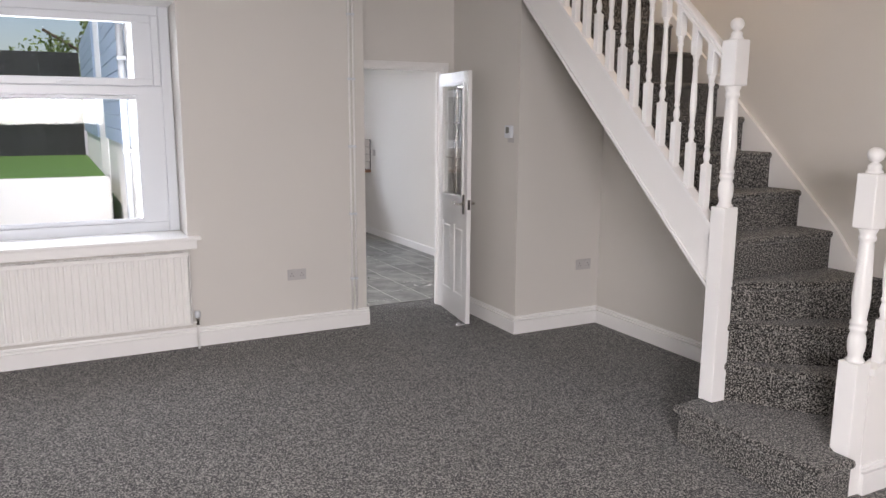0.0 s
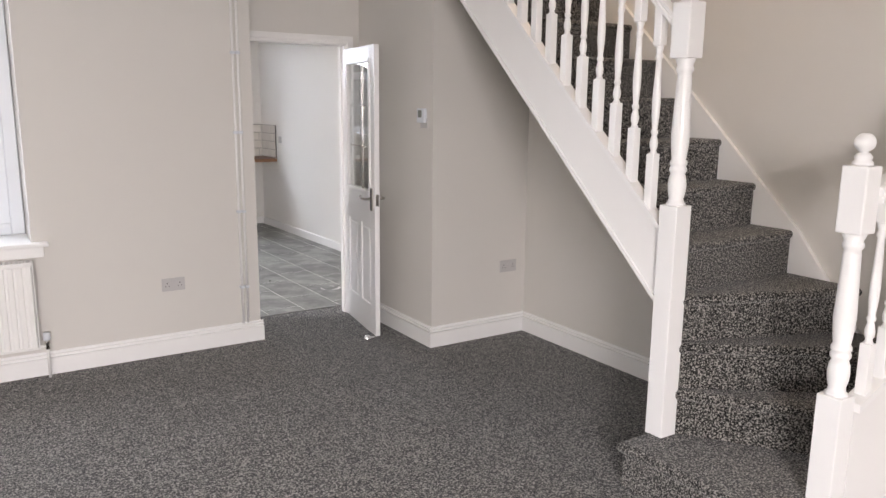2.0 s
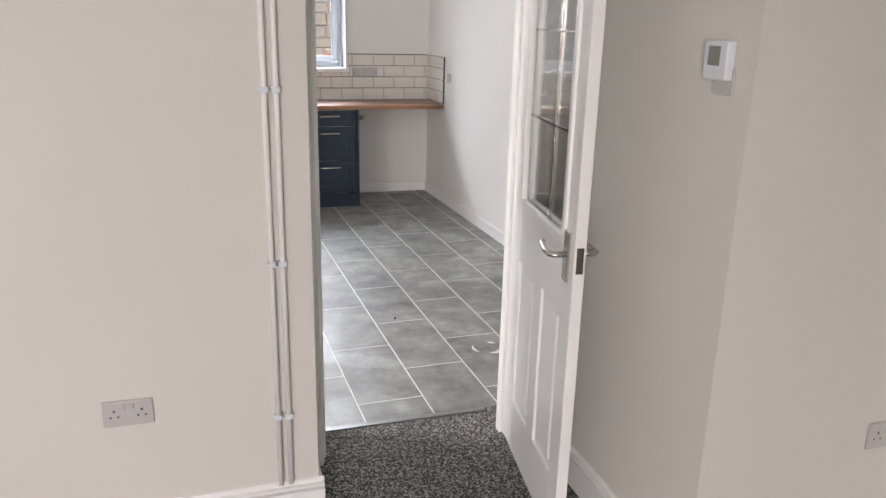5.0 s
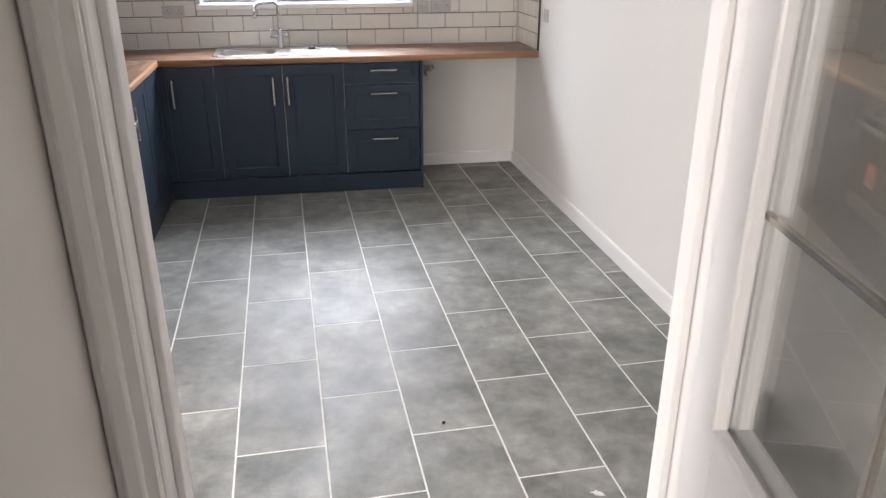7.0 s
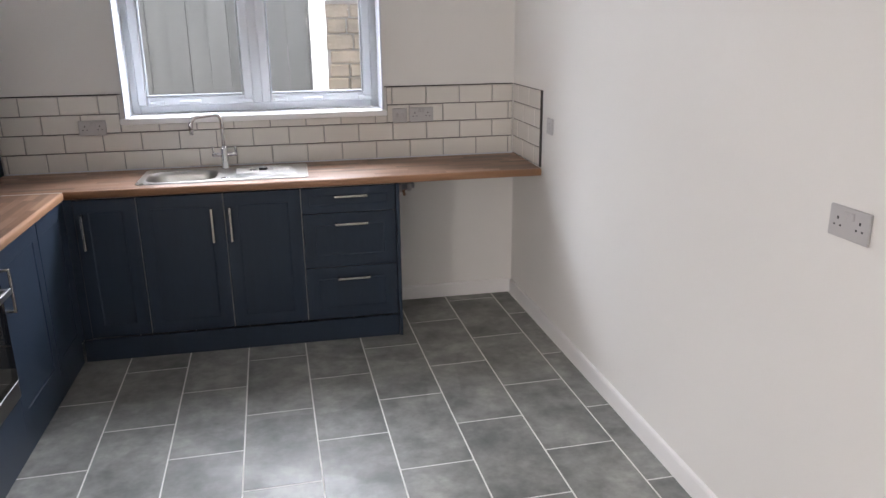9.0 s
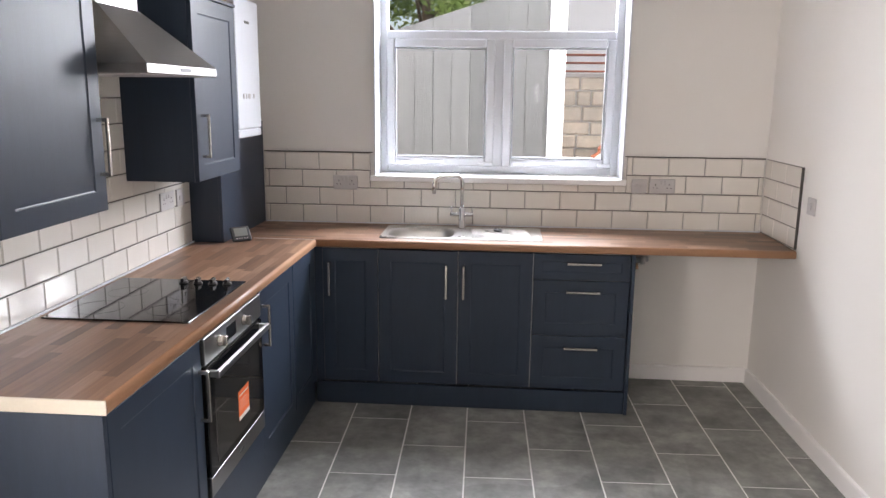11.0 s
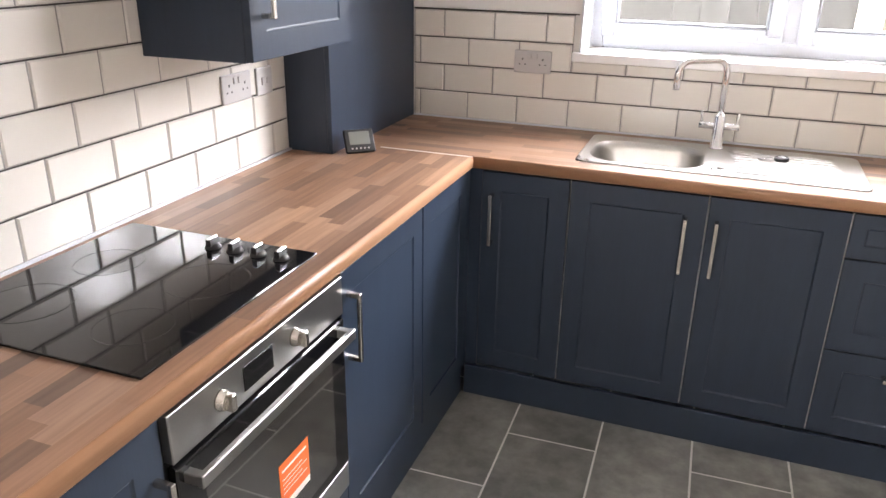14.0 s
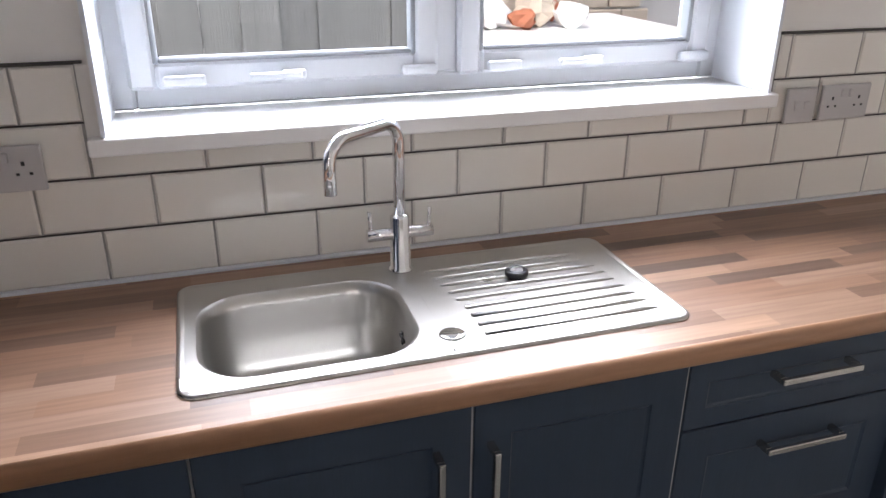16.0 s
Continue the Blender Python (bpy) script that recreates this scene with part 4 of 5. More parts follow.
def newel(cx, cy, z0, zt0, zt1, zb, ball, w=0.047):
    """A post: square foot, turned shaft, square head with a ball."""
    bm = bmesh.new()
    bx(bm, cx - w, cx + w, cy - w, cy + w, z0, zt0, 0.004, 2)
    L = zt1 - zt0
    prof = [(0.040, zt0), (0.040, zt0 + 0.008), (0.032, zt0 + 0.016), (0.030, zt0 + 0.03), (0.036, zt0 + 0.055), (0.039, zt0 + 0.085), (0.036, zt0 + 0.115), (0.029, zt0 + 0.135),
            (0.036, zt0 + 0.146), (0.036, zt0 + 0.158), (0.031, zt0 + 0.166), (0.036, zt0 + 0.172), (0.036, zt0 + 0.184), (0.030, zt0 + 0.194),
            (0.036, zt0 + 0.25 * L + 0.10), (0.0385, zt0 + 0.36 * L + 0.08), (0.036, zt0 + 0.6 * L), (0.030, zt1 - 0.075), (0.028, zt1 - 0.06), (0.036, zt1 - 0.05), (0.036, zt1 - 0.036), (0.031, zt1 - 0.028), (0.040, zt1 - 0.006), (0.040, zt1)]
    lathe(bm, prof, cx, cy, 24)
    bx(bm, cx - w, cx + w, cy - w, cy + w, zt1, zb, 0.006, 2)
    h = ball - zb
    cap = [(0.034, zb), (0.034, zb + 0.10 * h), (0.026, zb + 0.16 * h), (0.030, zb + 0.26 * h), (0.022, zb + 0.36 * h)]
    rb = 0.30 * h
    for i in range(1, 10):
        a = -math.pi / 2 + math.pi * i / 10 * 1.0
        cap.append((max(rb * 1.05 * math.cos(a), 0.003), ball - rb + rb * math.sin(a)))
    lathe(bm, cap, cx, cy, 20)
    return bm


part("newel_post", newel(*N1, RISE - 0.005, 1.247, 1.853, 2.076, 2.182), GLOSS, stairs)
part("newel_post", newel(3.18, 2.287, 0.0, 0.631, 1.231, 1.468, 1.58), GLOSS, stairs)
part("newel_post", newel(3.642, 2.252, 0.12, 0.80, 1.425, 1.652, 1.757, 0.04), GLOSS, stairs)


def baluster(cx, cy, z0, z1, foot, head):
    w = 0.0205
    bm = bmesh.new()
    bx(bm, cx - w, cx + w, cy - w, cy + w, z0, z0 + foot, 0.002)
    bx(bm, cx - w, cx + w, cy - w, cy + w, z1 - head, z1, 0.002)
    a, b = z0 + foot, z1 - head
    L = b - a
    prof = [(0.019, a), (0.012, a + 0.014), (0.0175, a + 0.03), (0.0185, a + 0.048), (0.013, a + 0.072), (0.011, a + 0.08), (0.0165, a + 0.088), (0.0165, a + 0.097), (0.012, a + 0.104),
            (0.0175, a + 0.17), (0.0185, a + 0.22), (0.0165, a + 0.6 * L), (0.0115, b - 0.06), (0.0165, b - 0.05), (0.0165, b - 0.04), (0.012, b - 0.032), (0.019, b - 0.008), (0.019, b)]
    lathe(bm, prof, cx, cy, 12)
    return bm


for i in range(16):
    y = 3.155 + 0.117 * i
    part("baluster", baluster(3.103, y, slope(y) + 0.33, RAIL0 + 0.918 * (y - 3.05) - 0.01, 0.24, 0.16), GLOSS, stairs)


def low(x):
    return 0.585 + 0.38 * (x - 3.22)


def high(x):
    return 1.385 + 0.50 * (x - 3.22)


part("handrail", handrail((3.225, 2.255, high(3.225) - 0.03), (3.61, 2.255, high(3.61) - 0.03), "x"), GLOSS, stairs)
for x in (3.30, 3.415, 3.53):
    part("baluster", baluster(x, 2.255, low(x), high(x) - 0.03, 0.20, 0.13), GLOSS, stairs)
bm = bmesh.new()
prism(bm, [(3.23, low(3.23) - 0.02), (3.61, low(3.61) - 0.02), (3.61, low(3.61) + 0.012), (3.23, low(3.23) + 0.012)], "y", 2.22, 2.29)
part("base_rail", bm, GLOSS, stairs)
bm = bmesh.new()
prism(bm, [(3.23, 0.0), (3.67, 0.0), (3.67, low(3.67) - 0.02), (3.23, low(3.23) - 0.02)], "y", 2.24, 2.268)
part("side_panel", bm, SATIN, stairs, "white painted triangular side panel")
skirting("baseboard", (3.232, 2.24), (3.649, 2.24), (0, -1), BIG, GLOSS, LBL)


# ---------------- kitchen units ----------------
def shaker(u0, u1, z0, z1, t=0.02, w=0.066, inset=0.0042):
    """A framed cabinet door in one piece: front on y = 0, back on y = t."""
    ww = min(w, (z1 - z0) * 0.3, (u1 - u0) * 0.3)

    def ring(d, y):
        return [(u0 + d, y, z0 + d), (u1 - d, y, z0 + d), (u1 - d, y, z1 - d), (u0 + d, y, z1 - d)]
    bm = bmesh.new()
    rows = loft(bm, [ring(0, t), ring(0, 0.0015), ring(0.0015, 0), ring(ww, 0), ring(ww + 0.002, 0.0025), ring(ww + 0.006, inset)])
    bm.faces.new(rows[0][::-1])
    for f in bm.faces:
        f.smooth = False
    bmesh.ops.recalc_face_normals(bm, faces=bm.faces)
    return bm


def d_handle(u, z, length, upright):
    """A square bar handle standing off y = 0."""
    bm = bmesh.new()
    h = length / 2
    if upright:
        bx(bm, u - 0.006, u + 0.006, -0.038, -0.028, z - h, z + h, 0.0015)
        bx(bm, u - 0.006, u + 0.006, -0.030, 0.0, z - h, z - h + 0.012, 0.001)
        bx(bm, u - 0.006, u + 0.006, -0.030, 0.0, z + h - 0.012, z + h, 0.001)
    else:
        bx(bm, u - h, u + h, -0.038, -0.028, z - 0.006, z + 0.006, 0.0015)
        bx(bm, u - h, u - h + 0.012, -0.030, 0.0, z - 0.006, z + 0.006, 0.001)
        bx(bm, u + h - 0.012, u + h, -0.030, 0.0, z - 0.006, z + 0.006, 0.001)
    return bm


M_BACK = Matrix.Translation((0, 10.475, 0))
M_LEFT = Matrix.Translation((1.60, 0, 0)) @ Matrix.Rotation(radians(90), 4, "Z")
M_WALL = Matrix.Translation((1.318, 0, 0)) @ Matrix.Rotation(radians(90), 4, "Z")


def unit(name, m, u0, u1, z0, z1, depth, label, fronts, body=None, category="cabinet", top=None):
    """A carcass with doors or drawer fronts. fronts: kind, u0, u1, z0, z1, handle (u, z, length, upright)."""
    base = m @ Vector(((u0 + u1) / 2, depth / 2, z0))
    ob = root(name, tuple(base), label, category)
    part("body", box(u0 + 0.001, u1 - 0.001, 0.0215, depth, z0, top or z1, bevel=0.001), body or CARCASS, ob, "", m)
    for kind, a, b, c, d, hnd in fronts:
        f = part(kind, shaker(a, b, c, d), NAVY, ob, "", m)
        if hnd:
            part("handle", d_handle(*hnd), NICKEL, f, "satin nickel bar handle", m)
    return ob


unit("corner_cabinet", M_BACK, 1.642, 1.948, 0.10, 0.868, 0.53, "dark navy-charcoal corner base cabinet with one door",
     [("door", 1.644, 1.9455, 0.105, 0.862, (1.683, 0.695, 0.185, True))])
unit("sink_cabinet", M_BACK, 1.948, 2.788, 0.10, 0.868, 0.53, "dark navy-charcoal sink cabinet with two doors",
     [("door", 1.9505, 2.3825, 0.105, 0.862, (2.322, 0.695, 0.185, True)), ("door", 2.3875, 2.7855, 0.105, 0.862, (2.416, 0.695, 0.185, True))], top=0.70)
unit("drawer_cabinet", M_BACK, 2.788, 3.302, 0.10, 0.868, 0.53, "dark navy-charcoal cabinet with three drawers",
     [("drawer", 2.7905, 3.2995, 0.722, 0.862, (3.054, 0.815, 0.18, False)), ("drawer", 2.7905, 3.2995, 0.412, 0.7175, (3.054, 0.66, 0.18, False)), ("drawer", 2.7905, 3.2995, 0.105, 0.4075, (3.054, 0.347, 0.18, False))])
for u in (1.9480, 2.3850, 2.7880):
    thing("edge_strip", box(u - (0.0011 if u > 2 else 0.0005), u + (0.0011 if u > 2 else 0.0005), 10.4785, 10.4962, 0.106, 0.861), GREYP, "thin white door edging strip between cabinet doors", "edge strip", "white edge strips")
thing("end_panel", box(3.3025, 3.3205, 10.448, 11.0, KF, 0.868, bevel=0.001), NAVY, "dark navy-charcoal end panel beside the drawers", "cabinet panel")
bm = bmesh.new()
prism(bm, [(1.580, 10.4395), (1.5995, 10.4395), (1.5995, 10.4745), (1.6425, 10.4745), (1.6425, 10.492), (1.580, 10.492)], "z", 0.10, 0.868)
thing("corner_post", bm, NAVY, "dark navy-charcoal corner post between cabinets", "cabinet panel")
thing("plinth", box(1.60, 3.3015, 10.462, 10.478, KF, 0.098, bevel=0.001), NAVY, "dark navy-charcoal plinth under the cabinets", "plinth")
thing("plinth", box(1.572, 1.588, 8.270, 10.46, KF, 0.098, bevel=0.001), NAVY, "dark navy-charcoal plinth under the oven run", "plinth")

unit("base_cabinet", M_LEFT, 8.271, 8.888, 0.10, 0.868, 0.56, "dark navy-charcoal base cabinet beside the oven",
     [("door", 8.273, 8.8855, 0.105, 0.862, (8.862, 0.67, 0.185, True))], NAVY)
unit("base_cabinet", M_LEFT, 9.512, 10.034, 0.10, 0.868, 0.56, "dark navy-charcoal base cabinet between oven and corner",
     [("door", 9.5145, 10.0315, 0.105, 0.862, (9.545, 0.71, 0.185, True))], NAVY)
unit("corner_cabinet", M_LEFT, 10.036, 10.44, 0.10, 0.868, 0.56, "dark navy-charcoal blind corner front", [("door", 10.0385, 10.438, 0.105, 0.862, None)], NAVY)
thing("end_panel", box(0.995, 1.60, 8.252, 8.270, KF, 0.868, bevel=0.001), NAVY, "plain charcoal end panel of the worktop run", "cabinet panel")

# built-under oven
oven = root("oven", (1.3, 9.2, 0.105), "built-under steel oven with a black glass door", "oven")
part("body", box(1.05, 1.588, 8.893, 9.508, 0.27, 0.867), BLACKP, oven)
part("housing_panel", box(1.585, 1.602, 8.892, 9.509, 0.105, 0.262, bevel=0.0015), NAVY, oven)
fac = part("control_panel", box(1.588, 1.610, 8.898, 9.504, 0.765, 0.862, bevel=0.002), STEEL, oven, "brushed steel control panel")
for y in (9.035, 9.29):
    bm = bmesh.new()
    lathe(bm, [(0.021, 0.0), (0.021, 0.004), (0.0185, 0.006), (0.0175, 0.014), (0.016, 0.016)], 0, 0, 20)
    bx(bm, -0.018, 0.018, -0.0065, 0.0065, 0.014, 0.031, 0.002)
    bmesh.ops.transform(bm, matrix=pose(1.610, y, 0.812, 0, 90, 0), verts=bm.verts)
    part("knob", bm, NICKEL, fac, "round steel knob")
part("display", box(1.6095, 1.6115, 9.105, 9.205, 0.787, 0.838), BLACKG, fac, "black clock display")
dr = part("oven_door", box(1.590, 1.612, 8.900, 9.502, 0.345, 0.755, bevel=0.003), BLACKG, oven, "black glass door")
part("door_window", box(1.6115, 1.6128, 8.965, 9.437, 0.375, 0.69, bevel=0.0005), material("smoked_oven_glass", (0.035, 0.033, 0.03), rough=0.03, var=0.05, coat=0.8), dr, "smoked inner window of the door")
part("lower_trim", box(1.590, 1.611, 8.900, 9.502, 0.268, 0.343, bevel=0.002), STEEL, oven, "brushed steel trim")
bm = bmesh.new()
bx(bm, 1.638, 1.652, 8.915, 9.487, 0.716, 0.742, 0.002)
bx(bm, 1.608, 1.645, 8.915, 8.935, 0.718, 0.740, 0.002)
bx(bm, 1.608, 1.645, 9.467, 9.487, 0.718, 0.740, 0.002)
part("handle", bm, STEEL, dr, "square steel bar handle")
st = part("energy_label", box(1.6130, 1.6134, 9.19, 9.31, 0.43, 0.55), ORANGE, dr, "orange paper label")
bars = bmesh.new()
for i, (a, b) in enumerate(((0.532, 0.526), (0.508, 0.5055), (0.496, 0.494), (0.484, 0.482), (0.472, 0.470))):
    bx(bars, 1.6135, 1.6138, 9.20, 9.30 - 0.02 * (i % 2), b, a)
bx(bars, 1.6135, 1.6138, 9.1905, 9.3095, 0.4305, 0.447)
part("print", bars, PAPER, st)
part("badge", box(1.6112, 1.6118, 9.185, 9.235, 0.30, 0.308), LCD, oven, "small grey maker's mark")

# worktops
def front_edge(along, a, b, front, z0, z1):
    """The rounded front of a worktop. along x: it looks to -y; along y: to +x."""
    r, n = 0.014, 6
    sgn = -1 if along == "x" else 1
    pts = [(front - sgn * r, z0), (front - sgn * r, z1)]
    for i in range(1, n + 1):
        t = radians(90 - 90 * i / n)
        pts.append((front - sgn * r + sgn * r * math.cos(t), z1 - r + r * math.sin(t)))
    pts += [(front, z0 + 0.006), (front - sgn * 0.006, z0)]
    bm = prism(bmesh.new(), pts, along, a, b)
    for f in bm.faces:
        f.smooth = len(f.verts) == 4
    return bm


wt = root("worktop", (2.56, 10.74, 0.871), "walnut block-effect worktop along the window wall", "worktop")
bm = bmesh.new()
for x0, x1, y0, y1 in ((0.99, 1.955, 10.469, 11.018), (2.80, 4.133, 10.469, 11.018), (1.955, 2.80, 10.469, 10.56), (1.955, 2.80, 10.93, 11.018)):
    bx(bm, x0, x1, y0, y1, 0.871, 0.911)
bmesh.ops.remove_doubles(bm, verts=bm.verts, dist=0.0002)
part("board", bm, STAVE_X, wt)
part("front_edge", front_edge("x", 1.612, 4.133, 10.455, 0.871, 0.911), EDGE, wt, "rounded warm brown front edge")
wt = root("worktop", (1.3, 9.37, 0.871), "walnut block-effect worktop holding the hob", "worktop")
part("board", box(0.99, 1.601, 8.254, 10.468, 0.871, 0.911), STAVE_Y, wt)
part("front_edge", front_edge("y", 8.254, 10.468, 1.615, 0.871, 0.911), EDGE, wt, "rounded warm brown front edge")
thing("worktop_end_strip", box(0.992, 1.612, 8.249, 8.2535, 0.871, 0.9105), CUT_END, "cream unsealed cut end of the worktop", "worktop edge")
thing("joint_strip", box(1.27, 1.612, 10.450, 10.458, 0.9105, 0.9125, bevel=0.0008), material("pale_aluminium", (0.80, 0.79, 0.77), rough=0.45, metal=0.3), "thin pale metal strip in the worktop joint", "worktop joint")


# ---------------- hob, sink, tap ----------------
hob = root("hob", (1.29, 9.22, 0.911), "black ceramic glass hob with four knobs", "hob")
part("glass_top", box(1.028, 1.556, 8.910, 9.492, 0.911, 0.917, bevel=0.0015), BLACKG, hob)
rings = bmesh.new()
for cx, cy, rr in ((1.16, 9.05, 0.09), (1.42, 9.05, 0.075), (1.16, 9.27, 0.075), (1.42, 9.27, 0.09)):
    n = 40
    a = [rings.verts.new((cx + rr * math.cos(2 * math.pi * i / n), cy + rr * math.sin(2 * math.pi * i / n), 0.9173)) for i in range(n)]
    b = [rings.verts.new((cx + (rr - 0.003) * math.cos(2 * math.pi * i / n), cy + (rr - 0.003) * math.sin(2 * math.pi * i / n), 0.9173)) for i in range(n)]
    for i in range(n):
        rings.faces.new((a[i], a[(i + 1) % n], b[(i + 1) % n], b[i]))
part("cooking_zone", rings, material("zone_print", (0.02, 0.02, 0.021), rough=0.2), hob, "faint grey zone rings")
for x in (1.318, 1.378, 1.440, 1.500):
    bm = bmesh.new()
    lathe(bm, [(0.019, 0.917), (0.019, 0.920), (0.0165, 0.923), (0.0150, 0.927), (0.0, 0.9275)], x, 9.428, 18)
    bx(bm, x - 0.0065, x + 0.0065, 9.411, 9.445, 0.924, 0.9395)
    kn = part("knob", bm, BLACKP, hob, "black control knob")
    part("knob_grip", box(x - 0.0045, x + 0.0045, 9.412, 9.444, 0.9393, 0.9435, bevel=0.0018), CHROME, kn, "chrome grip bar")

SX0, SX1, SY0, SY1, SZ = 1.938, 2.840, 10.545, 10.948, 0.911
sink = root("sink", (2.37, 10.75, 0.911), "stainless steel sink with a ribbed drainer", "sink")


def rounded(x0, x1, y0, y1, r, n=6):
    out = []
    for cx, cy, a in ((x1 - r, y1 - r, 0), (x0 + r, y1 - r, 90), (x0 + r, y0 + r, 180), (x1 - r, y0 + r, 270)):
        out += [(cx + r * math.cos(radians(a + 90 * i / n)), cy + r * math.sin(radians(a + 90 * i / n))) for i in range(n + 1)]
    return out


BX0, BX1, BY0, BY1 = 1.970, 2.348, 10.578, 10.880
bm = bmesh.new()
loops = []
for d, z, rr in ((0.0, SZ + 0.0045, 0.092), (0.006, SZ + 0.0005, 0.088), (0.012, SZ - 0.02, 0.084), (0.020, SZ - 0.125, 0.08), (0.028, SZ - 0.150, 0.075), (0.045, SZ - 0.166, 0.06), (0.08, SZ - 0.172, 0.04)):
    loops.append([(x, y, z) for x, y in rounded(BX0 + d, BX1 - d, BY0 + d, BY1 - d, rr)])
loft(bm, loops)
bmesh.ops.reverse_faces(bm, faces=bm.faces)
part("bowl", bm, SINK, sink, "deep satin steel bowl")
# rim: a plate with the bowl's opening, in strips round it
bm = bmesh.new()
outer = [(x, y, SZ + 0.0045) for x, y in rounded(BX0, BX1, BY0, BY1, 0.092)]
edge = [(x, y, SZ + 0.0045) for x, y in rounded(SX0 + 0.008, BX1 + 0.035, SY0 + 0.008, SY1 - 0.008, 0.02)]
loft(bm, [edge, outer], cap=False)
bx(bm, BX1 + 0.0351, SX1 - 0.011, SY0 + 0.011, SY1 - 0.011, SZ + 0.001, SZ + 0.0045)
roll = [(0.0, 0.0004), (0.001, 0.0040), (0.004, 0.0062), (0.008, 0.0062), (0.013, 0.0046), (0.016, 0.0040)]
loft(bm, [[(x, y, SZ + h) for x, y in rounded(SX0 + d, SX1 - d, SY0 + d, SY1 - d, 0.032 - d)] for d, h in roll], cap=False)
bmesh.ops.recalc_face_normals(bm, faces=bm.faces)
part("rim", bm, SINK, sink)
bm = bmesh.new()
for i in range(9):
    y = SY0 + 0.055 + i * 0.034
    tube(bm, [(2.42 + 0.006 * (8 - i), y, SZ + 0.001), (2.45, y, SZ + 0.0042), (2.765 - 0.004 * i, y, SZ + 0.0042), (2.797 - 0.004 * i, y, SZ - 0.001)], 0.0052, 12)
part("drainer_ribs", bm, SINK, sink)
bm = bmesh.new()
lathe(bm, [(0.036, SZ - 0.1725), (0.036, SZ - 0.170), (0.02, SZ - 0.171), (0.0, SZ - 0.1715)], 2.16, 10.73, 20)
part("waste", bm, CHROME, sink)
bm = bmesh.new()
for dx, dz in ((0, 0), (0.012, 0), (-0.012, 0), (0, 0.01), (0, -0.01)):
    bx(bm, BX1 - 0.018, BX1 - 0.015, 10.72 + dx - 0.004, 10.72 + dx + 0.004, SZ - 0.05 + dz - 0.003, SZ - 0.05 + dz + 0.003)
part("overflow", bm, SLOT, sink)
bm = bmesh.new()
lathe(bm, [(0.024, SZ + 0.0045), (0.024, SZ + 0.0062), (0.018, SZ + 0.0072), (0.0, SZ + 0.0072)], 2.395, 10.615, 20)
part("tap_hole_cover", bm, CHROME, sink, "small bright round cover on the rim")
bm = bmesh.new()
lathe(bm, [(0.020, SZ + 0.006), (0.024, SZ + 0.010), (0.024, SZ + 0.018), (0.018, SZ + 0.022), (0.016, SZ + 0.019), (0.0, SZ + 0.019)], 2.592, 10.80, 20)
plug = thing("sink_plug", bm, BLACKP, "black rubber sink plug lying on the drainer", "plug")
part("plug_face", lathe(bmesh.new(), [(0.013, SZ + 0.0188), (0.013, SZ + 0.0205), (0.004, SZ + 0.0205), (0.003, SZ + 0.025)], 2.592, 10.80, 16), GREYP, plug, "pale grey plug face")

TX, TY = 2.378, 10.905
tap = root("mixer_tap", (TX, TY, SZ), "chrome swan-neck mixer tap with two levers", "tap")
bm = bmesh.new()
lathe(bm, [(0.026, SZ + 0.004), (0.026, SZ + 0.009), (0.021, SZ + 0.012), (0.020, SZ + 0.12), (0.017, SZ + 0.124), (0.014, SZ + 0.127)], TX, TY, 20)
part("body", bm, CHROME, tap)
sw = Vector((-0.79, -0.61, 0)).normalized()
pts = [Vector((TX, TY, SZ + 0.12)), Vector((TX, TY, SZ + 0.27))]
for i in range(1, 7):
    a = radians(15 * i)
    pts.append(Vector((TX, TY, SZ + 0.27)) + sw * (0.042 * (1 - math.cos(a))) + Vector((0, 0, 0.045 * math.sin(a))))
pts.append(pts[-1] + sw * 0.108)
top = pts[-1]
for i in range(1, 7):
    a = radians(15 * i)
    pts.append(top + sw * (0.045 * math.sin(a)) - Vector((0, 0, 0.045 * (1 - math.cos(a)))))
pts.append(pts[-1] - Vector((0, 0, 0.05)))
bm = bmesh.new()
tube(bm, pts, 0.0118, 14)
part("spout", bm, CHROME, tap)
for s in (-1, 1):
    bm = bmesh.new()
    tube(bm, [(TX, TY, SZ + 0.085), (TX + s * 0.03, TY, SZ + 0.085), (TX + s * 0.068, TY, SZ + 0.085)], 0.0125, 14)
    tube(bm, [(TX + s * 0.060, TY, SZ + 0.09), (TX + s * 0.062, TY, SZ + 0.135)], 0.0045, 10)
    part("lever", bm, CHROME, tap)

# ---------------- wall units, boiler, hood ----------------
unit("wall_cabinet", M_WALL, 8.34, 8.885, 1.300, 2.03, 0.325, "charcoal wall cabinet beside the cooker hood",
     [("door", 8.342, 8.883, 1.303, 2.028, (8.853, 1.51, 0.185, True))], NAVY)
unit("wall_cabinet", M_WALL, 9.646, 10.16, 1.306, 2.078, 0.325, "charcoal wall cabinet beside the boiler",
     [("door", 9.648, 10.158, 1.309, 2.076, (9.70, 1.50, 0.185, True))], NAVY)
thing("cornice_strip", box(0.995, 1.325, 9.646, 10.16, 2.0785, 2.093, bevel=0.002), NAVY, "thin charcoal top board on the wall cabinet", "cabinet panel")
bm = bmesh.new()
lathe(bm, [(0.06, 2.0935), (0.10, 2.105), (0.112, 2.14), (0.095, 2.18), (0.045, 2.20)], 1.225, 10.045, 18)
for v in bm.verts:
    v.co += 0.012 * noise.noise_vector(v.co * 14)
    v.co.z = max(v.co.z, 2.0938)
thing("paper_bag", bm, material("beige_paper", (0.42, 0.33, 0.23), rough=0.8, var=0.2), "crumpled beige paper bag on the wall cabinet", "bag")

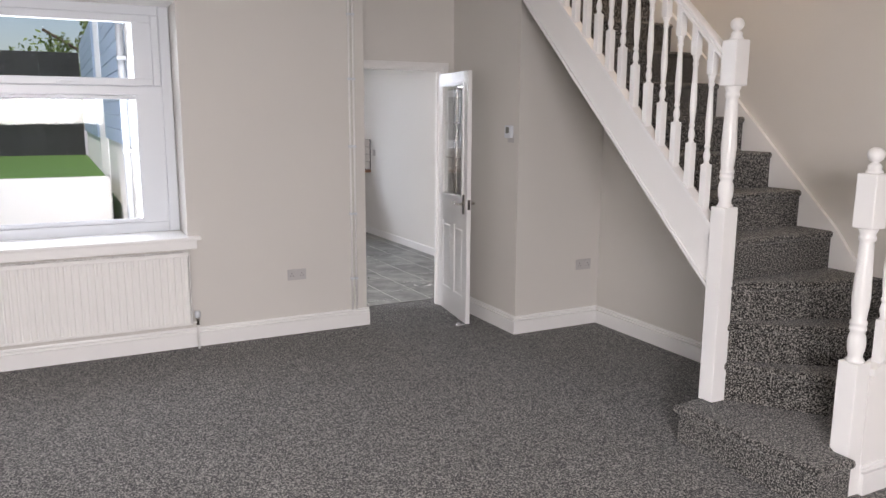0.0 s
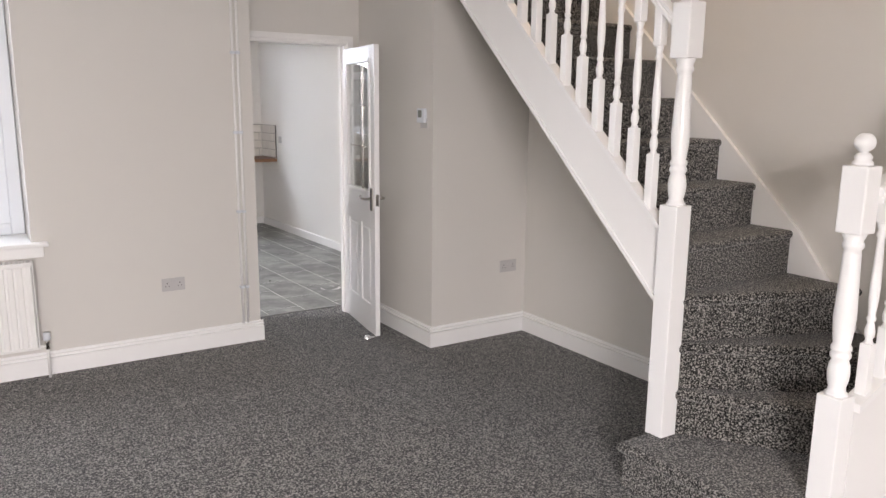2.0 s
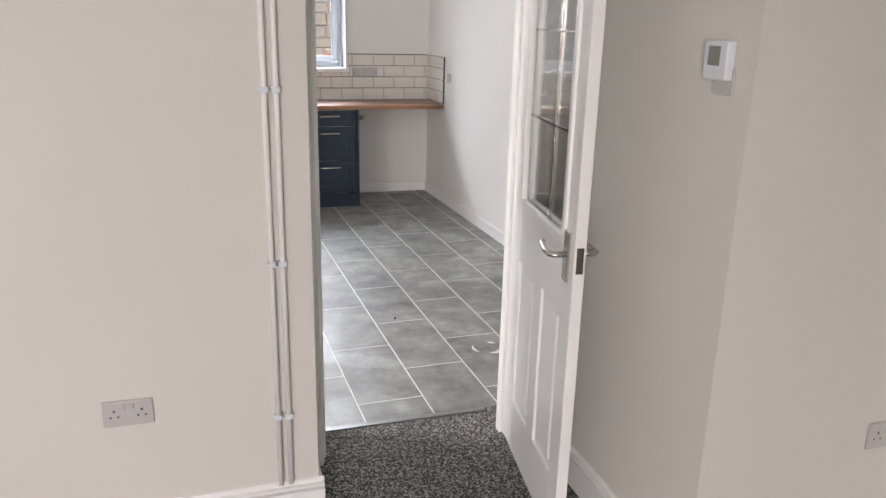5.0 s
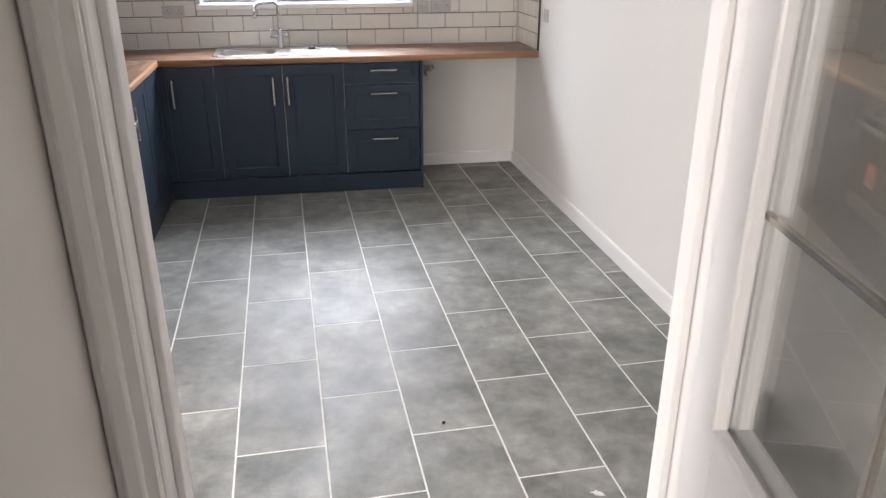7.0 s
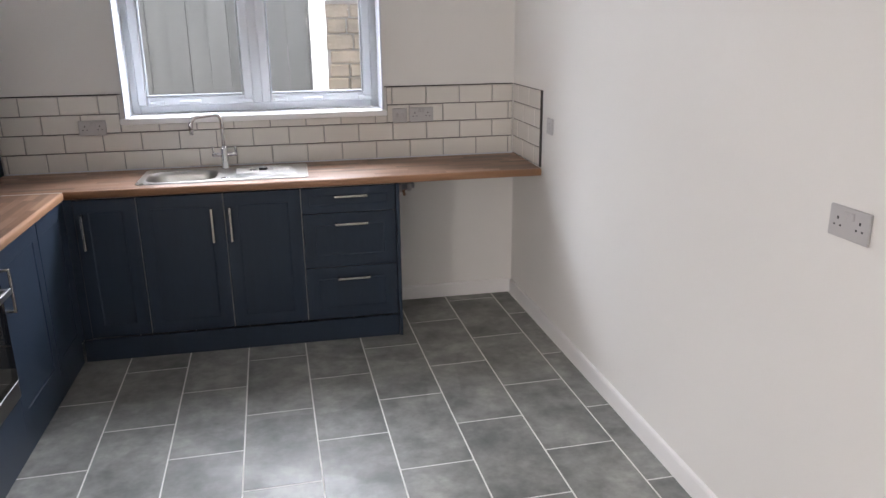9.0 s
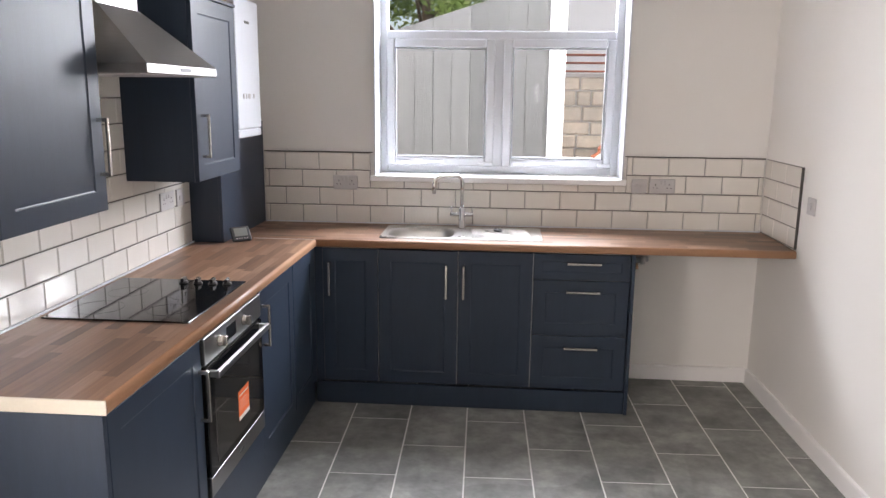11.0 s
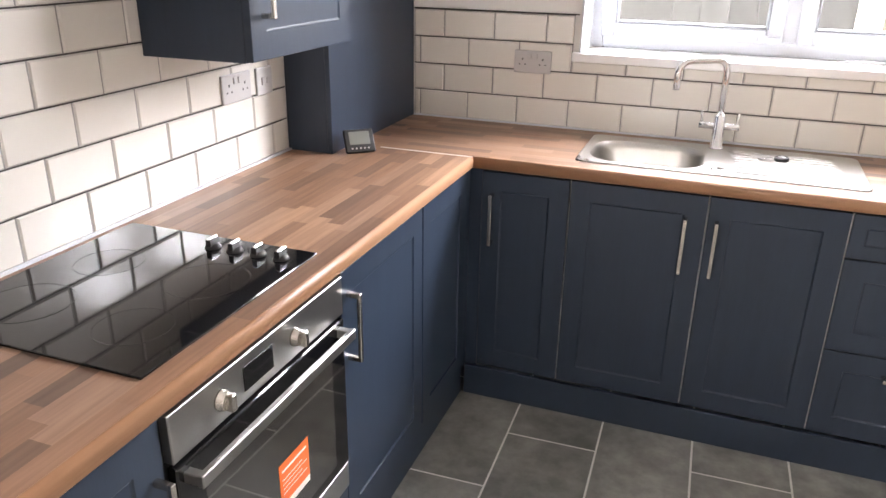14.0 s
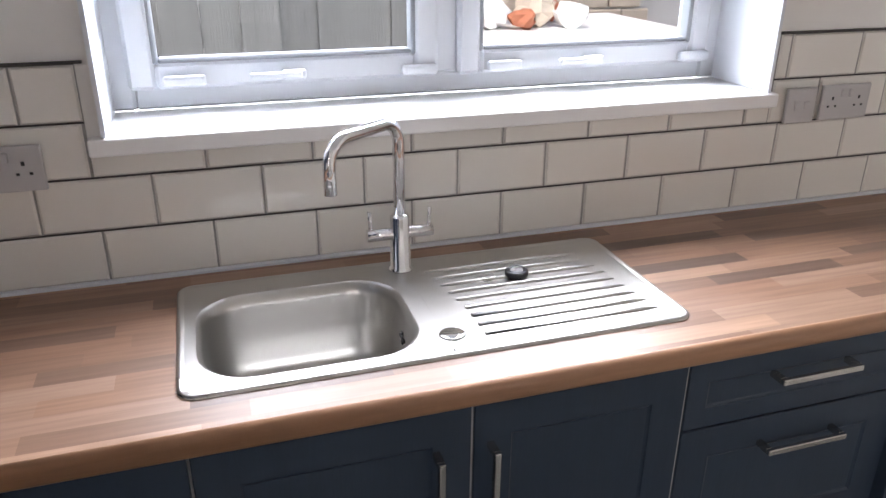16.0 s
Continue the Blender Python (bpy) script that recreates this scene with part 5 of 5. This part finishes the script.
boiler = root("boiler", (1.13, 10.44, 1.458), "white wall-hung combination boiler", "boiler")
part("casing", box(0.99, 1.285, 10.262, 10.62, 1.50, 2.15, bevel=0.008, seg=2), UPVC, boiler)
part("lower_cover", box(0.99, 1.283, 10.264, 10.618, 1.458, 1.497, bevel=0.004), UPVC, boiler)
for y, w in ((10.34, 0.02), (10.385, 0.012), (10.42, 0.03), (10.50, 0.014)):
    part("control_button", box(1.2845, 1.288, y, y + w, 1.655, 1.68, bevel=0.001), GREYP, boiler, "small grey button")
part("badge", box(1.2848, 1.2862, 10.40, 10.47, 2.03, 2.042), LCD, boiler, "small grey maker's plate")
for x, y in ((1.085, 10.36), (1.165, 10.47)):
    bm = bmesh.new()
    tube(bm, [(x, y, 2.149), (x, y, CH)], 0.011, 10)
    part("pipe", bm, UPVC, boiler, "thin white-painted pipe up to the ceiling")
r = root("pipe_boxing", (1.07, 10.66, 0.911), "tall charcoal boxing that hides the boiler pipes", "boxing")
part("front_panel", box(1.145, 1.163, 10.30, 11.016, 0.9115, 1.52, bevel=0.001), NAVY, r)
part("side_panel", box(0.992, 1.145, 10.30, 10.318, 0.9115, 1.455, bevel=0.001), NAVY, r)

hood = root("cooker_hood", (1.2, 9.225, 1.745), "brushed steel chimney cooker hood", "cooker hood")
part("rim", box(0.99, 1.462, 8.925, 9.525, 1.745, 1.778, bevel=0.002), STEEL, hood)
bm = bmesh.new()
loft(bm, [[(0.99, 8.925, 1.778), (1.46, 8.925, 1.778), (1.46, 9.525, 1.778), (0.99, 9.525, 1.778)], [(0.99, 9.07, 1.98), (1.23, 9.07, 1.98), (1.23, 9.38, 1.98), (0.99, 9.38, 1.98)]])
for f in bm.faces:
    f.smooth = False
part("canopy", bm, STEEL, hood)
part("chimney", box(0.99, 1.225, 9.075, 9.375, 1.978, 2.60, bevel=0.002), STEEL, hood)
part("controls", box(1.4615, 1.4635, 9.18, 9.27, 1.755, 1.768), BLACKP, hood)
part("filter", box(1.03, 1.42, 8.96, 9.49, 1.742, 1.746), GREYP, hood, "grey mesh filter")

# energy monitor leaning on its stand
r = root("energy_monitor", (0, 0, 0), "small dark grey energy display on the worktop", "energy monitor")
part("case", box(-0.052, 0.052, -0.008, 0.008, 0.0, 0.082, bevel=0.005, seg=2), material("dark_grey_plastic", (0.035, 0.036, 0.038), rough=0.4), r)
part("screen", box(-0.036, 0.036, -0.0092, -0.0078, 0.026, 0.072), LCD, r, "pale grey display")
bm = bmesh.new()
for i in range(5):
    bx(bm, -0.033 + i * 0.0145, -0.027 + i * 0.0145, -0.0105, -0.007, 0.010, 0.015, 0.001)
part("buttons", bm, GREYP, r)
part("foot", box(-0.03, 0.03, 0.0, 0.045, 0.0, 0.006, bevel=0.002), BLACKP, r)
r.matrix_world = pose(1.245, 10.350, 0.914, -32, 0, 42)

# waste pipes under the open worktop end
r = root("waste_pipe", (3.42, 10.98, 0.79), "grey-white waste pipe stub with fittings below the worktop", "pipe")
bm = bmesh.new()
tube(bm, [(3.316, 10.94, 0.742), (3.40, 10.95, 0.737), (3.48, 10.97, 0.745)], 0.018, 12)
part("pipe", bm, GREYPIPE, r)
for x in (3.34, 3.39, 3.45):
    part("fitting", lathe(bmesh.new(), [(0.024, -0.012), (0.026, 0), (0.024, 0.012)], 0, 0, 12, pose(x, 10.948, 0.739, 0, 90, 0)), GREYP, r)
bm = bmesh.new()
tube(bm, [(3.35, 10.98, 0.70), (3.42, 10.99, 0.715), (3.49, 11.01, 0.735)], 0.0075, 10)
tube(bm, [(3.42, 10.99, 0.715), (3.425, 10.975, 0.68)], 0.009, 10)
part("copper_tail", bm, BRASSP, r, "short copper pipe with an isolating valve")


rng = random.Random(11)
for a0, a1, rr, wd in ((-110, 10, 0.075, 0.055), (35, 85, 0.06, 0.028), (-70, -10, 0.125, 0.014), (150, 215, 0.09, 0.02)):
    bm = bmesh.new()
    n = 22
    out, inn = [], []
    for k in range(n + 1):
        a = radians(a0 + (a1 - a0) * k / n)
        w = wd * math.sin(math.pi * k / n) * rng.uniform(0.25, 1.0) + 0.0012
        out.append((3.36 + (rr + w / 2) * math.cos(a), 7.11 + (rr + w / 2) * math.sin(a)))
        inn.append((3.36 + (rr - w / 2) * math.cos(a), 7.11 + (rr - w / 2) * math.sin(a)))
    prism(bm, out + inn[::-1], "z", KF + 0.0001, KF + 0.0006)
    thing("plaster_smear", bm, PAPER, "dried white plaster smear on a floor tile", "stain", "plaster smears")
bm = bmesh.new()
bmesh.ops.create_icosphere(bm, subdivisions=1, radius=0.008)
bmesh.ops.translate(bm, vec=(2.961, 7.622, KF + 0.005), verts=bm.verts)
thing("grit_crumb", bm, SLOT, "small dark crumb on a floor tile", "crumb")

# ---------------- garden and distance ----------------
structure("ground", box(-60, 60, 6.46, 90, -0.6, -0.12), CONC, "pale concrete yard", "ground")
structure("ground_front", box(-60, 60, -60, -1.2, -0.6, -0.12), CONC, "pale street paving", "ground")
structure("garden_wall", box(-14, 0.62, 9.6, 9.85, -0.12, 0.98, bevel=0.01), WHITEWASH, "whitewashed low garden wall in sunlight", "garden wall")
structure("lawn", box(-14, 0.62, 9.85, 15.6, -0.12, 0.94), GRASS, "raised strip of lawn", "lawn")
r = root("downpipe", (0.66, 7.9, -0.12), "grey plastic downpipe on the kitchen's outer wall", "downpipe")
bm = bmesh.new()
tube(bm, [(0.685, 7.95, -0.12), (0.685, 7.95, 2.5)], 0.034, 14)
part("pipe", bm, GREYPIPE, r)
bm = bmesh.new()
for z in (0.5, 1.35, 2.2):
    bx(bm, 0.645, 0.735, 7.91, 7.99, z - 0.02, z + 0.02, 0.004)
part("bracket", bm, GREYPIPE, r)
r = root("cladding", (0.72, 8.6, 1.4), "pale blue horizontal cladding boards on the outer wall", "cladding", kind="structure")
structure("wall_outbuilding", box(0.64, 0.735, 11.33, 15.5, -0.12, 2.9), WHITEWASH, "rendered side of the outbuilding in line with the kitchen", "wall")
for i in range(10):
    z = 1.38 + 0.15 * i
    part("board", box(0.715 - 0.012, 0.7345, 8.05, 11.3, z, z + 0.144, bevel=0.004), BLUECLAD, r)
    part("board", box(0.61, 0.6395, 11.335, 15.45, z, z + 0.144, bevel=0.004), BLUECLAD, r)


def board_fence(name, x0, x1, y, z0, top, label, w=0.145):
    ob = root(name, ((x0 + x1) / 2, y, z0), label, "fence")
    x = x0
    i = 0
    while x < x1 - 0.01:
        a, b = x + 0.0007, min(x + w, x1) - 0.0007
        bm = bmesh.new()
        d = 0.008 * (i % 2)
        prism(bm, [(a, z0), (b, z0), (b, top(b)), (a, top(a))], "y", y + d, y + d + 0.02)
        part("board", bm, FENCE, ob)
        x += w
        i += 1
    bm = bmesh.new()
    for z in (0.5, 1.3):
        bx(bm, x0, x1, y + 0.03, y + 0.08, z0 + z - 0.04, z0 + z + 0.04)
    part("rail", bm, FENCE, ob)
    return ob


board_fence("fence", -13, 0.6, 15.6, 0.94, lambda x: 2.75, "weathered grey timber fence behind the lawn", 0.35)
board_fence("fence", 0.745, 2.95, 12.55, -0.12, lambda x: 2.16 + 0.31 * (x - 1.71) if x < 2.6 else 2.44 + 0.1 * (x - 2.6), "weathered grey timber fence panel with a sloping top")
structure("gate_post", box(2.955, 3.07, 12.50, 12.60, -0.12, 3.2, bevel=0.006), WHITEWASH, "bright white painted gate post", "post")

# stone wall and tiled lean-to beyond the gate
stone = root("stone_wall", (5.6, 16.0, -0.12), "sunlit rubble stone wall beyond the gate", "stone wall")
rng = random.Random(5)
bmj = box(3.2, 8.5, 16.03, 16.4, -0.12, 1.95)
part("core", bmj, CONC, stone)
z = -0.12
while z < 1.9:
    h = rng.uniform(0.13, 0.22)
    x = 3.2 + rng.uniform(0, 0.1)
    while x < 6.0:
        w = rng.uniform(0.18, 0.42)
        part("stone", box(x, x + w - 0.015, 15.98 + rng.uniform(-0.02, 0.02), 16.05, z, z + h - 0.012, bevel=0.014), STONE, stone)
        x += w
    z += h
roof = root("lean_to_roof", (5.6, 16.5, 1.95), "red clay tiled lean-to roof above the wall", "roof")
for row in range(5):
    for i in range(14):
        x = 3.2 + i * 0.21 + (row % 2) * 0.1
        part("roof_tile", box(x, x + 0.2, 15.9 + row * 0.26, 16.2 + row * 0.26, 1.97 + row * 0.11, 1.985 + row * 0.11, bevel=0.004), TERRA, roof)
structure("far_house", box(3.2, 10, 18.5, 24, -0.12, 5.2), WHITEWASH, "white rendered house wall in the distance", "house")
for i, (x, y, s, mt) in enumerate(((3.55, 13.85, 0.09, STONE), (3.72, 13.95, 0.12, WHITEWASH), (3.90, 13.85, 0.08, TERRA), (4.05, 14.0, 0.13, STONE), (3.62, 14.15, 0.13, TERRA), (3.82, 14.25, 0.15, STONE), (4.22, 13.85, 0.10, WHITEWASH), (4.18, 14.2, 0.12, TERRA))):
    bm = bmesh.new()
    bmesh.ops.create_icosphere(bm, subdivisions=2, radius=s)
    for v in bm.verts:
        v.co += 0.55 * s * noise.noise_vector(v.co * 16 + Vector((i, 2 * i, 0)))
        v.co.z = v.co.z * 0.75
    bmesh.ops.translate(bm, vec=(x, y, 1.0 + 0.75 * s), verts=bm.verts)
    thing("rock", bm, mt, "rough sunlit garden rock on the raised bed", "rock", "rocks in the raised bed")
structure("raised_bed", box(3.3, 4.9, 13.6, 14.6, -0.12, 1.0, bevel=0.01), WHITEWASH, "bright rendered raised garden bed", "garden bed")


def tree(x, y, z, height, spread, seed, label):
    rg = random.Random(seed)
    ob = root("tree", (x, y, z), label, "tree")
    bm = bmesh.new()
    lathe(bm, [(0.13, z), (0.10, z + 0.3 * height), (0.06, z + 0.7 * height), (0.02, z + 0.9 * height)], x, y, 10)
    for k in range(7):
        a, zz = rg.uniform(0, 6.28), z + height * rg.uniform(0.35, 0.7)
        tube(bm, [(x, y, zz), (x + 0.5 * spread * math.cos(a), y + 0.5 * spread * math.sin(a), zz + 0.2 * height), (x + 0.85 * spread * math.cos(a), y + 0.85 * spread * math.sin(a), zz + 0.28 * height)], 0.03, 6)
    part("trunk", bm, BARK, ob)
    verts, faces = [], []
    clumps = [(Vector((rg.gauss(0, 0.45) * spread, rg.gauss(0, 0.45) * spread, height * rg.uniform(0.42, 1.0))), rg.uniform(0.25, 0.5) * spread * 0.6) for _ in range(34)]
    for _ in range(6500):
        c, rr = rg.choice(clumps)
        d = Vector((rg.gauss(0, 1), rg.gauss(0, 1), rg.gauss(0, 0.8))).normalized() * rr * rg.uniform(0.5, 1.0)
        p = Vector((x, y, z)) + c + d
        u = Vector((rg.gauss(0, 1), rg.gauss(0, 1), rg.gauss(0, 1))).normalized()
        v = u.orthogonal().normalized()
        s = rg.uniform(0.035, 0.075)
        n = len(verts)
        verts += [p - u * s, p + v * s * 0.5, p + u * s, p - v * s * 0.5]
        faces.append((n, n + 1, n + 2, n + 3))
    data = bpy.data.meshes.new("crown")
    data.from_pydata([tuple(q - HOME[ob.name]) for q in verts], [], faces)
    data.materials.append(LEAF)
    cr = new("crown", data)
    cr.parent = ob
    return ob


tree(-1.6, 18.2, 0.0, 5.6, 1.9, 3, "leafy green garden tree behind the fence")
tree(-4.6, 19.0, 0.0, 6.0, 2.2, 4, "leafy green garden tree behind the fence")
tree(1.5, 17.5, 0.0, 4.6, 1.7, 6, "leafy green tree behind the sloping fence")
tree(2.9, 19.5, 0.0, 5.2, 1.6, 8, "leafy green tree behind the sloping fence")


# ---------------- tiles, each a piece of its own ----------------
def tile_mesh(name, w, h, t, mat, bev):
    bm = box(-w / 2, w / 2, -h / 2, h / 2, 0, t)
    top = [e for e in bm.edges if all(v.co.z > t - 1e-5 for v in e.verts)]
    bmesh.ops.bevel(bm, geom=top, offset=bev, segments=1, affect="EDGES")
    data = bpy.data.meshes.new(name)
    bm.to_mesh(data)
    bm.free()
    data.materials.append(mat)
    return data


MESHES = {}


def lay(parent, name, x0, x1, y0, y1, place, t, mat, bev):
    """One tile over a rectangle; place turns (u, v) of its middle into a pose."""
    w, h = round(x1 - x0, 4), round(y1 - y0, 4)
    if w < 0.012 or h < 0.012:
        return
    key = (name, w, h, t)
    if key not in MESHES:
        MESHES[key] = tile_mesh(name, w, h, t, mat, min(bev, w / 4, h / 4))
    ob = new(name, MESHES[key])
    ob.parent = parent
    ob.matrix_basis = Matrix.Translation(-parent.location) @ place((x0 + x1) / 2, (y0 + y1) / 2)


# kitchen floor: 600 x 300 mm in half bond on pale grout
kf = structure("floor_kitchen", box(0.99, 4.22, 6.4465, 11.028, -0.1, KF - 0.0006), GROUT_L, "slate-grey porcelain floor tiles in half bond with pale grout", "floor")
PX, PY = 0.311, 0.6047
TURN = pose(3.1233, 8.4893, 0, 0, 0, 1.5)
for c in range(-7, 4):
    a, b = PX * c, min(PX * (c + 1), 1.055)
    off = PY / 2 if c % 2 == 1 else 0.0
    for k in range(-4, 5):
        y0, y1 = max(off + PY * k, -2.03), min(off + PY * (k + 1), 2.55)
        if y1 - y0 > 0.02:
            lay(kf, "floor_tile", a + 0.003, b - 0.003, y0 + 0.003, y1 - 0.003, lambda u, v: TURN @ Matrix.Translation((u, v, KF - 0.008)), 0.008, TILE_F, 0.001)

TP, TH = 0.2055, 0.1065


def wall_tiles(name, label, u0, u1, z0, rows, joint, place, hole=None, pitch=TP):
    """Brick-bond glazed tiles between u0 and u1. hole: u0, u1, z0, z1 left free."""
    corner = place(u0, z0)
    ob = root(name, tuple(corner.translation), label, "wall tiles", kind="structure")
    bm = bmesh.new()
    cells = [(u0, u1, z0, z0 + rows * TH)]
    if hole:
        cells = [(u0, hole[0], z0, z0 + rows * TH), (hole[1], u1, z0, z0 + rows * TH), (hole[0], hole[1], z0, hole[2])]
    for a, b, c, d in cells:
        bx(bm, a, b, c, d, -0.002, 0.0045)
    # dark strips paint the bevels' shade along the level joints
    bm2 = bmesh.new()
    for a, b, c, d in cells:
        for i in range(rows + 1):
            z = z0 + i * TH
            if c - 0.001 <= z <= d + 0.001:
                bx(bm2, a, b, z - 0.0017, z + 0.0017, 0.0, 0.0062)
    lines = bpy.data.meshes.new("joint_lines")
    bm2.to_mesh(lines)
    lines.materials.append(JOINT_SHADE_TRIM)
    lines.transform(Matrix.Translation(-ob.location) @ place(0, 0))
    new("joint_lines", lines).parent = ob
    me = bpy.data.meshes.new("grout")
    bm.to_mesh(me)
    bm.free()
    me.materials.append(GROUT_M)
    me.transform(Matrix.Translation(-ob.location) @ place(0, 0))
    gr = new("grout", me)
    gr.parent = ob
    bm2.free()
    for i in range(rows):
        za, zb = z0 + i * TH + 0.0015, z0 + (i + 1) * TH - 0.0015
        s = joint + (pitch / 2 if i % 2 else 0)
        k = int((u0 - s) // pitch) - 1
        while s + k * pitch < u1:
            ua, ub = s + k * pitch + 0.0015, s + (k + 1) * pitch - 0.0015
            k += 1
            ua, ub = max(ua, u0), min(ub, u1)
            if ub - ua < 0.012:
                continue
            pieces = [(ua, ub, za, zb)]
            if hole and zb > hole[2] and ub > hole[0] and ua < hole[1]:
                pieces = []
                if za < hole[2]:
                    pieces.append((max(ua, hole[0]), min(ub, hole[1]), za, hole[2] - 0.001))
                if ua < hole[0]:
                    pieces.append((ua, hole[0] - 0.001, za, zb))
                if ub > hole[1]:
                    pieces.append((hole[1] + 0.001, ub, za, zb))
            for a, b, c, d in pieces:
                lay(ob, "wall_tile", a, b, c, d, place, 0.0085, TILE_W, 0.0045)
    return ob


def on_back(u, v):
    return Matrix.Translation((u, 11.03, v)) @ Matrix.Rotation(radians(90), 4, "X")


def on_left(u, v):
    return Matrix.Translation((0.985, u, v)) @ Matrix.Rotation(radians(90), 4, "Z") @ Matrix.Rotation(radians(90), 4, "X")


def on_right(u, v):
    return Matrix.Translation((east(-u), -u, v)) @ Matrix.Rotation(radians(-88.9), 4, "Z") @ Matrix.Rotation(radians(90), 4, "X")


wall_tiles("tiles_back", "white brick-bond wall tiles, mid-grey grout, shade painted in level joints", 1.165, 4.125, 0.913, 4, 2.644, on_back, (1.816, 3.338, 1.171), 0.2078)
wall_tiles("tiles_left", "white brick-bond wall tiles, mid-grey grout, shade painted in level joints", 8.26, 10.30, 0.913, 9, 8.5955, on_left, None, 0.2015)
wall_tiles("tiles_right", "white brick-bond wall tiles, mid-grey grout, shade painted in level joints", -11.02, -10.50, 0.913, 4, -11.02, on_right)
structure("trim", box(4.132, 4.145, 10.493, 10.499, 0.913, 1.342), JOINT_SHADE_TRIM, "dark tile edge trim", "trim")
structure("trim", box(1.165, 1.83, 11.018, 11.029, 1.3395, 1.3435), JOINT_SHADE_TRIM, "dark tile edge trim", "trim")
structure("trim", box(3.325, 4.126, 11.018, 11.029, 1.3395, 1.3435), JOINT_SHADE_TRIM, "dark tile edge trim", "trim")
structure("sealant", box(1.165, 4.125, 11.008, 11.0215, 0.9112, 0.917), UPVC, "white sealant line behind the worktop", "sealant")
structure("sealant", box(0.9935, 1.004, 8.26, 10.30, 0.9112, 0.917), UPVC, "white sealant line behind the worktop", "sealant")
